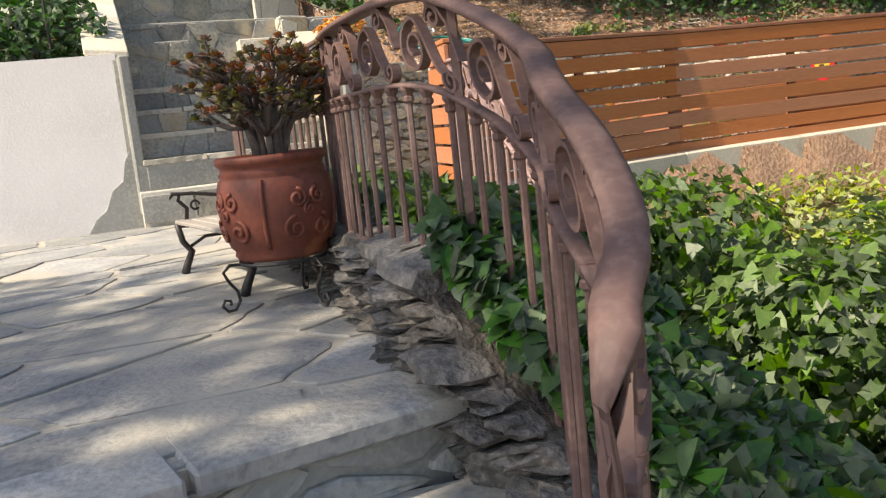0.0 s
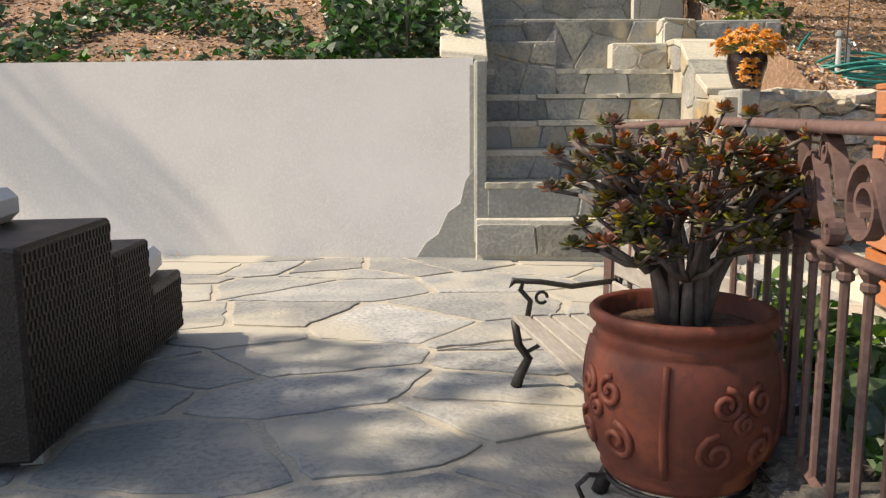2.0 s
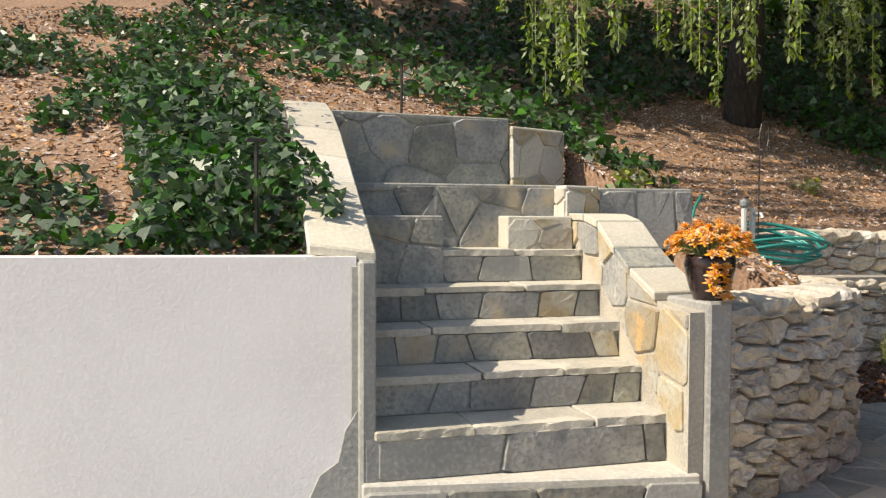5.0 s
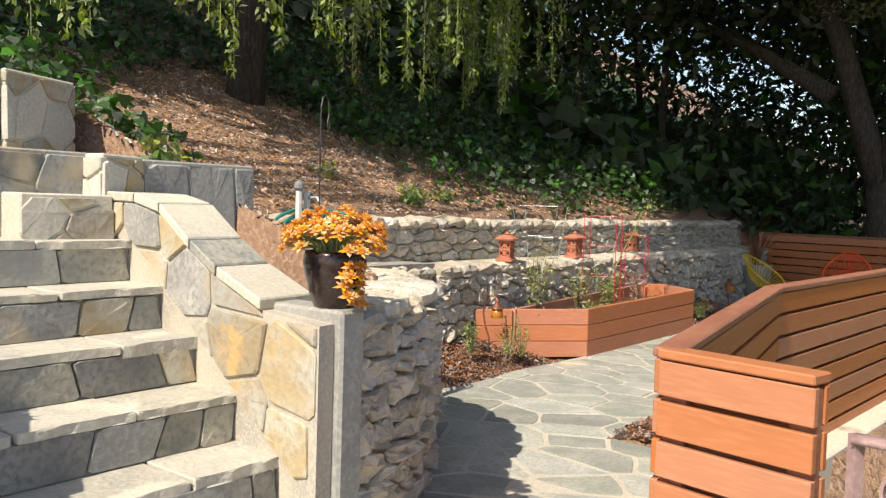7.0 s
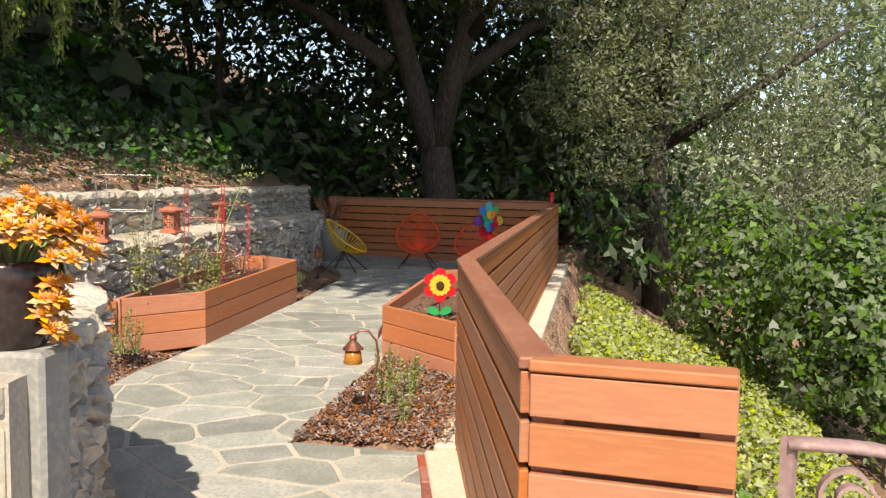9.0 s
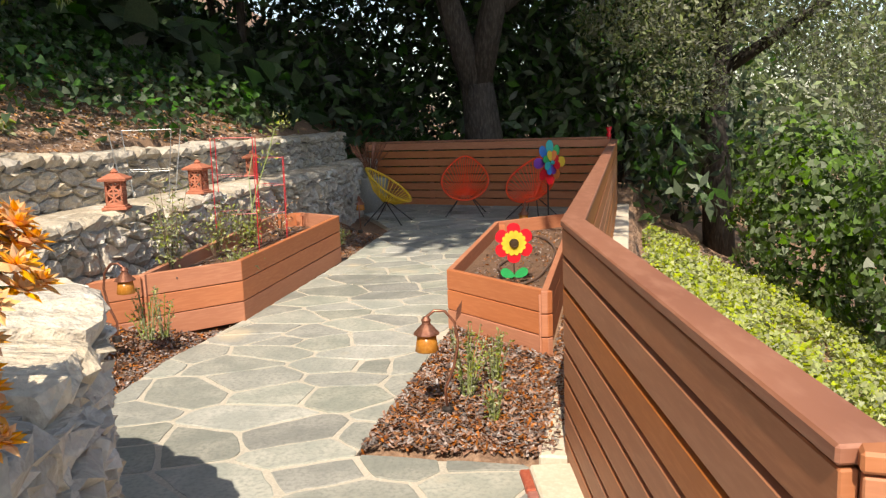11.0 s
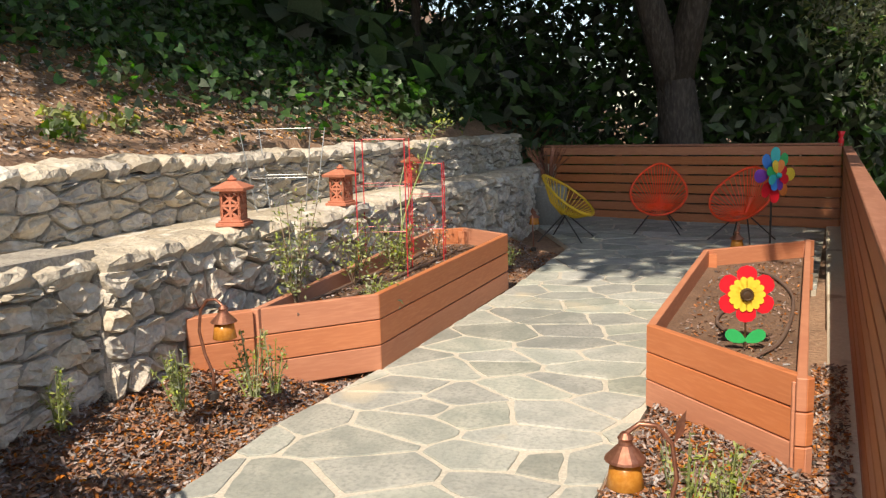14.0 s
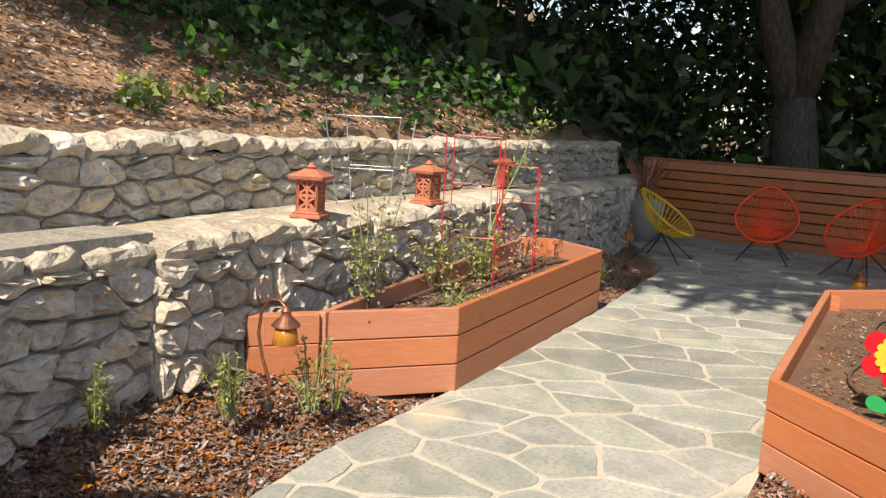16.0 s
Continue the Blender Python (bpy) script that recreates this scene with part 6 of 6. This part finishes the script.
def trees():
    # the high crown blobs are unseen, added to shade the patio and block sky
    tree("oak_tree", "old oak with forked dark trunk and small grey green leaves", (17.0, 5.3, 0.3),
         [([(17.0, 5.3, 0.2), (16.9, 5.4, 1.2), (16.8, 5.5, 2.1)], 0.36, 0.27), ([(16.8, 5.5, 1.9), (16.6, 5.85, 3.1), (16.5, 6.25, 4.5), (16.0, 7.0, 6.2), (14.6, 8.0, 7.4)], 0.23, 0.1),
          ([(16.8, 5.5, 2.0), (16.6, 5.2, 3.3), (16.4, 4.85, 4.6), (15.6, 4.1, 6.4), (13.5, 3.6, 7.4)], 0.24, 0.1), ([(16.6, 5.1, 3.3), (17.3, 3.8, 4.3), (18, 2.2, 5.0)], 0.16, 0.06), ([(16.5, 6.3, 3.5), (17, 7.6, 4.4), (17.5, 9.0, 5.2)], 0.16, 0.05), ([(16.4, 4.9, 4.0), (15.0, 4.4, 4.6), (13.8, 3.4, 4.9)], 0.09, 0.03)],
         [(9.5, 5.6, 8.6, 3.0, 2.0, 1.0), (13.0, 6.4, 8.4, 3.0, 3.0, 1.3), (17.0, 6.0, 8.0, 3.0, 3.0, 1.6), (8.6, 7.2, 9.0, 2.6, 1.8, 1.0), (12.0, 8.8, 8.6, 3.0, 2.2, 1.2), (16.0, 9.5, 8.0, 3.2, 2.5, 1.5), (10.6, 5.4, 7.4, 2.6, 1.6, 0.8), (9.8, 6.4, 7.2, 2.0, 1.5, 0.7), (11.5, 7.0, 6.6, 2.0, 1.6, 0.6), (20, 6, 8, 4, 5, 2), (20, 12, 9, 4, 4, 2), (5.4, 5.6, 8.4, 1.5, 1.3, 0.6), (7.6, 5.4, 8.6, 1.8, 1.6, 0.8), (5.8, 7.4, 8.4, 1.5, 1.3, 0.6), (8.0, 7.4, 8.8, 1.8, 1.4, 0.8), (13.4, 6.0, 5.7, 2.0, 1.9, 0.6), (15.6, 5.4, 5.9, 1.9, 1.8, 0.6), (14.6, 8.2, 6.0, 2.0, 1.5, 0.6)], 52000, 0.36, "oak", 71)
    # foliage seen low on the right, lit by the sun
    tree("oak_tree", "leafy oak with grey green foliage reaching down to the slope", (18.5, 1.0, -1.0),
         [([(18.5, 1.0, -1.2), (18.3, 1.2, 1.5), (18.0, 1.0, 4.5)], 0.3, 0.16), ([(18.0, 1.1, 3.0), (16.5, 1.5, 4.0), (15.0, 1.6, 4.4)], 0.12, 0.04), ([(18.2, 1.1, 2.2), (17.4, -0.6, 3.4), (16.4, -1.6, 4.2)], 0.12, 0.04)],
         [(15.4, 2.2, 3.0, 1.5, 1.0, 0.7), (16.2, 1.0, 4.0, 1.7, 1.2, 0.9), (16.6, -0.4, 2.8, 1.4, 1.2, 0.9), (14.9, 1.4, 4.5, 1.6, 1.2, 0.6), (17.0, 2.6, 4.9, 1.8, 1.4, 0.8), (17.5, 1.2, 6.0, 2.0, 1.8, 1.1), (17.6, -0.9, 4.4, 1.4, 1.0, 0.8), (17.5, -2.2, 0.8, 1.6, 1.4, 1.2), (15.9, 2.4, 1.9, 0.9, 0.8, 0.5), (15.3, 3.3, 2.9, 1.0, 0.8, 0.6), (15.4, 4.3, 4.7, 1.0, 0.8, 0.5), (15.9, 2.9, 3.9, 1.0, 0.7, 0.5), (16.0, 5.9, 5.0, 0.9, 0.9, 0.4)], 33000, 0.1, "oak", 72)
    # pepper tree over the bank; its high crown is unseen, added to shade the hillside
    b = (9.0, 12.2, ground_z(9.0, 12.2))
    th = tree("pepper_tree", "pepper tree with drooping yellow green fronds over the bank", b,
              [([(9.0, 12.2, b[2] - 0.2), (8.9, 12.0, b[2] + 1.6), (8.6, 11.6, b[2] + 3.2)], 0.26, 0.16), ([(8.8, 11.8, b[2] + 2.2), (7.2, 11.0, 5.6), (5.2, 10.2, 6.0)], 0.12, 0.04), ([(8.7, 11.7, b[2] + 2.6), (10.2, 10.8, 5.8), (12, 10, 6.2)], 0.12, 0.04)],
              [(5.0, 13.0, 8.4, 3.0, 2.6, 1.2), (8.5, 12.0, 7.8, 3.4, 2.6, 1.2), (1.5, 14.5, 9.0, 2.8, 2.4, 1.2), (12.0, 12.0, 8.2, 3.2, 2.6, 1.3), (9.0, 15.0, 9.0, 4.0, 2.5, 1.5), (4.0, 16, 9.5, 4, 2.5, 1.5), (8.0, 11.5, 7.2, 3.0, 1.6, 0.7)], 20000, 0.42, "oak", 73)
    rng = random.Random(77)
    pts, nr = [], []
    strings = []
    for k in range(70):
        az = rng.choice([(4.6, 5.3), (6.3, 7.3), (8.4, 9.4), (10.4, 11.2), (11.8, 12.3)])
        x = rng.uniform(*az)
        y = 9.6 + 0.04 * (x - 5) + rng.uniform(-0.6, 1.2)
        low = 2.55 + 0.12 * (y - 9) + 0.05 * (x - 4) + abs(rng.gauss(0, 0.45)) + 0.25 * math.sin(x * 3.3)
        top = 5.4
        strings.append((x, y, low, top))
        z = top
        while z > low:
            for q in range(3):
                pts.append((x + 0.05 * math.sin(z * 2 + k) + rng.uniform(-0.05, 0.05), y + rng.uniform(-0.05, 0.05), z))
            z -= 0.035
    leaves("frond", np.array(pts) - np.array(b), (0, -0.7, 0.2), 0.085, "pepper", "hanging sprays of narrow leaves", "", th, seed=78, shape="hang", spread=0.6)
    bm = bmesh.new()
    for x, y, lo, hi in strings:
        tube(bm, [(x - b[0] + 0.05 * math.sin(hi * 2), y - b[1], hi - b[2]), (x - b[0], y - b[1], lo - b[2])], 0.004, 3)
    part("frond_stem", bm, "stalk", th, kind="stuff")
    # dark wood behind the patio
    blobs = []
    r = random.Random(80)
    for k in range(60):
        blobs.append((r.uniform(18.2, 23), r.uniform(0, 18), r.uniform(0.3, 7.5), r.uniform(1.6, 2.8), r.uniform(1.4, 2.6), r.uniform(1.0, 1.9)))
    blobs += [(17.6, 8.4, 1.4, 1.2, 1.2, 0.9), (18, 4.6, 0.9, 1.0, 1.6, 0.9), (17.8, 6.6, 1.0, 0.9, 1.2, 0.9), (16.4, 2.2, 0.6, 1.1, 1.0, 1.0), (18.2, 2.8, 1.8, 1.2, 1.4, 1.6)]
    blobs += [(r.uniform(22, 27), r.uniform(1, 18), r.uniform(0.5, 9), 2.2, 2.6, 2.0) for k in range(45)]
    blobs += [(r.uniform(13, 30), r.uniform(14, 30), r.uniform(5, 13), 3, 3, 2.5) for k in range(30)]
    p, d = blob_points(blobs, 105000, 81, 0.7)
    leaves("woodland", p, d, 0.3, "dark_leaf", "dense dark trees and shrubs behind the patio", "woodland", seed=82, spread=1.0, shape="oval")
    r = random.Random(83)
    for k in range(9):
        x, y = r.uniform(18.5, 23), r.uniform(-2, 13)
        th = thing("slim_tree", "slim dark tree trunk in the woodland shade", "tree", (x, y, 0.2), 0, "trunks in the woodland")
        bm = bmesh.new()
        tube(bm, [(0, 0, -1), (r.uniform(-0.3, 0.3), r.uniform(-0.3, 0.3), 3), (r.uniform(-0.8, 0.8), r.uniform(-0.8, 0.8), 7)], 0.12, 7, r1=0.05)
        part("trunk", bm, "bark", th, smooth=True)
    # trees far down the valley
    blobs = [(r.uniform(25, 42), r.uniform(-30, 0), r.uniform(-4, 8.5), r.uniform(2.5, 4.5), r.uniform(2.5, 4.5), r.uniform(2, 3.5)) for k in range(64)]
    p, d = blob_points(blobs, 70000, 84, 0.4)
    leaves("valley_trees", p, d, 0.36, "valley", "hazy green trees across the valley", "woodland", seed=85, spread=1.0, shape="oval")
    # leafy tree added to the west, out of view, to throw broken shade on the terrace
    th = tree("unseen_shade_tree", "unseen leafy tree added west of the terrace to shade it", (-9.0, 5.2, 0.3), [([(-9, 5.2, -0.5), (-8.8, 5.2, 4), (-8.2, 5.0, 8)], 0.3, 0.1)],
              [(-7.2, 2.6, 7.6, 1.7, 1.3, 0.9), (-6.2, 3.7, 7.6, 1.2, 0.8, 0.5), (-6.0, 1.2, 7.2, 1.2, 0.9, 0.6), (-7.0, 4.9, 7.6, 1.3, 0.8, 0.5), (-4.8, 2.35, 7.3, 0.7, 0.8, 0.3)], 5100, 0.22, "oak", 90)

    # unseen leaf strips added sunward of the white wall to cast diagonal streaks
    rng = random.Random(91)
    pts = []
    for dx, ln in ((0.0, 0.8), (-0.42, 0.85), (-0.8, 0.9)):
        for _ in range(110):
            t = rng.uniform(0, ln)
            wx, wz = -1.25 + dx + 1.7 * t, 1.3 - 1.15 * t
            on_wall = Vector((wx, 6.9 + 0.263 * (1.98 - wx), wz)) + Vector([rng.gauss(0, 0.05) for _q in range(3)])
            pts.append(tuple(on_wall + sdir * 9.2 - Vector((-9.0, 5.2, 0.3))))
    leaves("frond", pts, (0, 0, 1), 0.1, "pepper", "unseen leaf strips added to throw streaks on the white wall", "", th, seed=92, shape="oval")


def sprigs():
    spots = [("leggy herb with thin upright green stems in mulch", 6.7, 5.75, 0.12, 16, 0.36, 0.11), ("leggy herb with thin upright green stems in mulch", 6.35, 5.62, 0.12, 9, 0.24, 0.08), ("leggy herb with thin upright green stems in mulch", 6.95, 5.6, 0.12, 12, 0.3, 0.1), ("low green stemmed herb at the foot of the wall", 6.95, 8.25, 0.3, 12, 0.25, 0.09), ("low green stemmed herb near the path lamp", 7.4, 7.95, 0.25, 20, 0.26, 0.13), ("dry stemmed rose beside the path lamp", 7.72, 7.75, 0.22, 12, 0.36, 0.13), ("dry stemmed rose beside the path lamp", 7.85, 7.7, 0.2, 8, 0.3, 0.1), ("low herb in mulch by the patio", 11.9, 7.15, 0.2, 14, 0.2, 0.12)]
    rng = random.Random(101)
    for lab, x, y, z, n, h, w in spots:
        th = thing("herb_plant", lab, "plant", (x, y, z - 0.02), 0, "herbs in the mulch")
        bm = bmesh.new()
        pts = []
        for k in range(n):
            a, r = rng.uniform(0, 6.28), rng.uniform(0.2, 1) * w
            hh = h * rng.uniform(0.5, 1.1)
            b0 = Vector((0.25 * r * math.cos(a), 0.25 * r * math.sin(a), 0))
            e = Vector((r * math.cos(a), r * math.sin(a), hh))
            m = b0.lerp(e, 0.5) + Vector((0, 0, 0.03))
            tube(bm, [b0, m, e], 0.0035, 4, r1=0.002)
            for q in range(20):
                t = rng.random()
                pp = m.lerp(e, t) if q % 2 else b0.lerp(m, t)
                pts.append(tuple(pp + Vector((rng.uniform(-0.01, 0.01), rng.uniform(-0.01, 0.01), 0))))
        part("stem", bm, "stalk", th)
        leaves("foliage", pts, (0, 0, 1), 0.028, "herb", "", "", th, seed=rng.randrange(999), shape="oval")
    for lab, x, y, h, w, n in (("airy yellow green shrub in the raised bed", 8.55, 7.86, 0.6, 0.22, 640), ("thin yellowing shrub in the raised bed", 9.25, 7.75, 0.42, 0.22, 440), ("bright green tomato plant in the raised bed", 9.75, 7.62, 0.36, 0.17, 700), ("low feathery green herb in the raised bed", 8.9, 7.45, 0.07, 0.16, 420), ("dry bare shrub at the end of the raised bed", 10.5, 7.5, 0.32, 0.22, 260)):
        th = thing("bed_plant", lab, "plant", (x, y, 0.46), 0, "plants in the raised bed")
        bm = bmesh.new()
        pts = []
        for k in range(9):
            a = rng.uniform(0, 6.28)
            r = w * rng.uniform(0.3, 1)
            e = Vector((r * math.cos(a), r * math.sin(a), h * rng.uniform(0.6, 1.15)))
            tube(bm, [(0, 0, 0), e * 0.5 + Vector((0, 0, 0.04 * h)), e], 0.005, 4, r1=0.002)
            for q in range(n // 9):
                t = rng.uniform(0.25, 1)
                pts.append(tuple(e * t + Vector([rng.gauss(0, 0.035) for _ in range(3)])))
        part("stem", bm, "twig", th)
        leaves("foliage", pts, (0, 0, 1), 0.034, "herb" if "dry" not in lab else "straw", "", "", th, seed=rng.randrange(999), shape="oval")
    th = thing("climbing_stem", "long arching tomato stem leaning out of a red cage", "plant", (9.75, 7.6, 0.46))
    bm = bmesh.new()
    line = [(0, 0, 0), (0.05, -0.03, 0.35), (0.2, -0.06, 0.55), (0.45, -0.1, 0.78), (0.62, -0.14, 1.02), (0.78, -0.2, 1.08)]
    tube(bm, line, 0.008, 5, r1=0.003)
    tube(bm, [(0.05, -0.03, 0.35), (0.12, 0.0, 0.62), (0.3, 0.0, 0.8)], 0.006, 5, r1=0.003)
    part("stem", bm, "stalk", th)
    pts = [tuple(Vector(line[3 + k % 3]) + Vector([rng.gauss(0, 0.06) for _ in range(3)])) for k in range(110)]
    leaves("foliage", pts, (0, 0, 1), 0.045, "herb", "", "", th, seed=7, shape="oval")
    th = thing("reed_grass", "reddish ornamental grass in a grey tub", "plant", (15.3, 7.15, 0.62))
    bm = bmesh.new()
    for k in range(70):
        a, r = rng.uniform(0, 6.28), rng.uniform(0.05, 0.32)
        tube(bm, [(0, 0, 0), (r * 0.4 * math.cos(a), r * 0.4 * math.sin(a), 0.3), (r * math.cos(a), r * math.sin(a), rng.uniform(0.45, 0.62))], 0.004, 3)
    part("blades", bm, "copper", th, kind="stuff")


mulch()
hillside()
east_bank()
trees()
sprigs()
make_pavements()
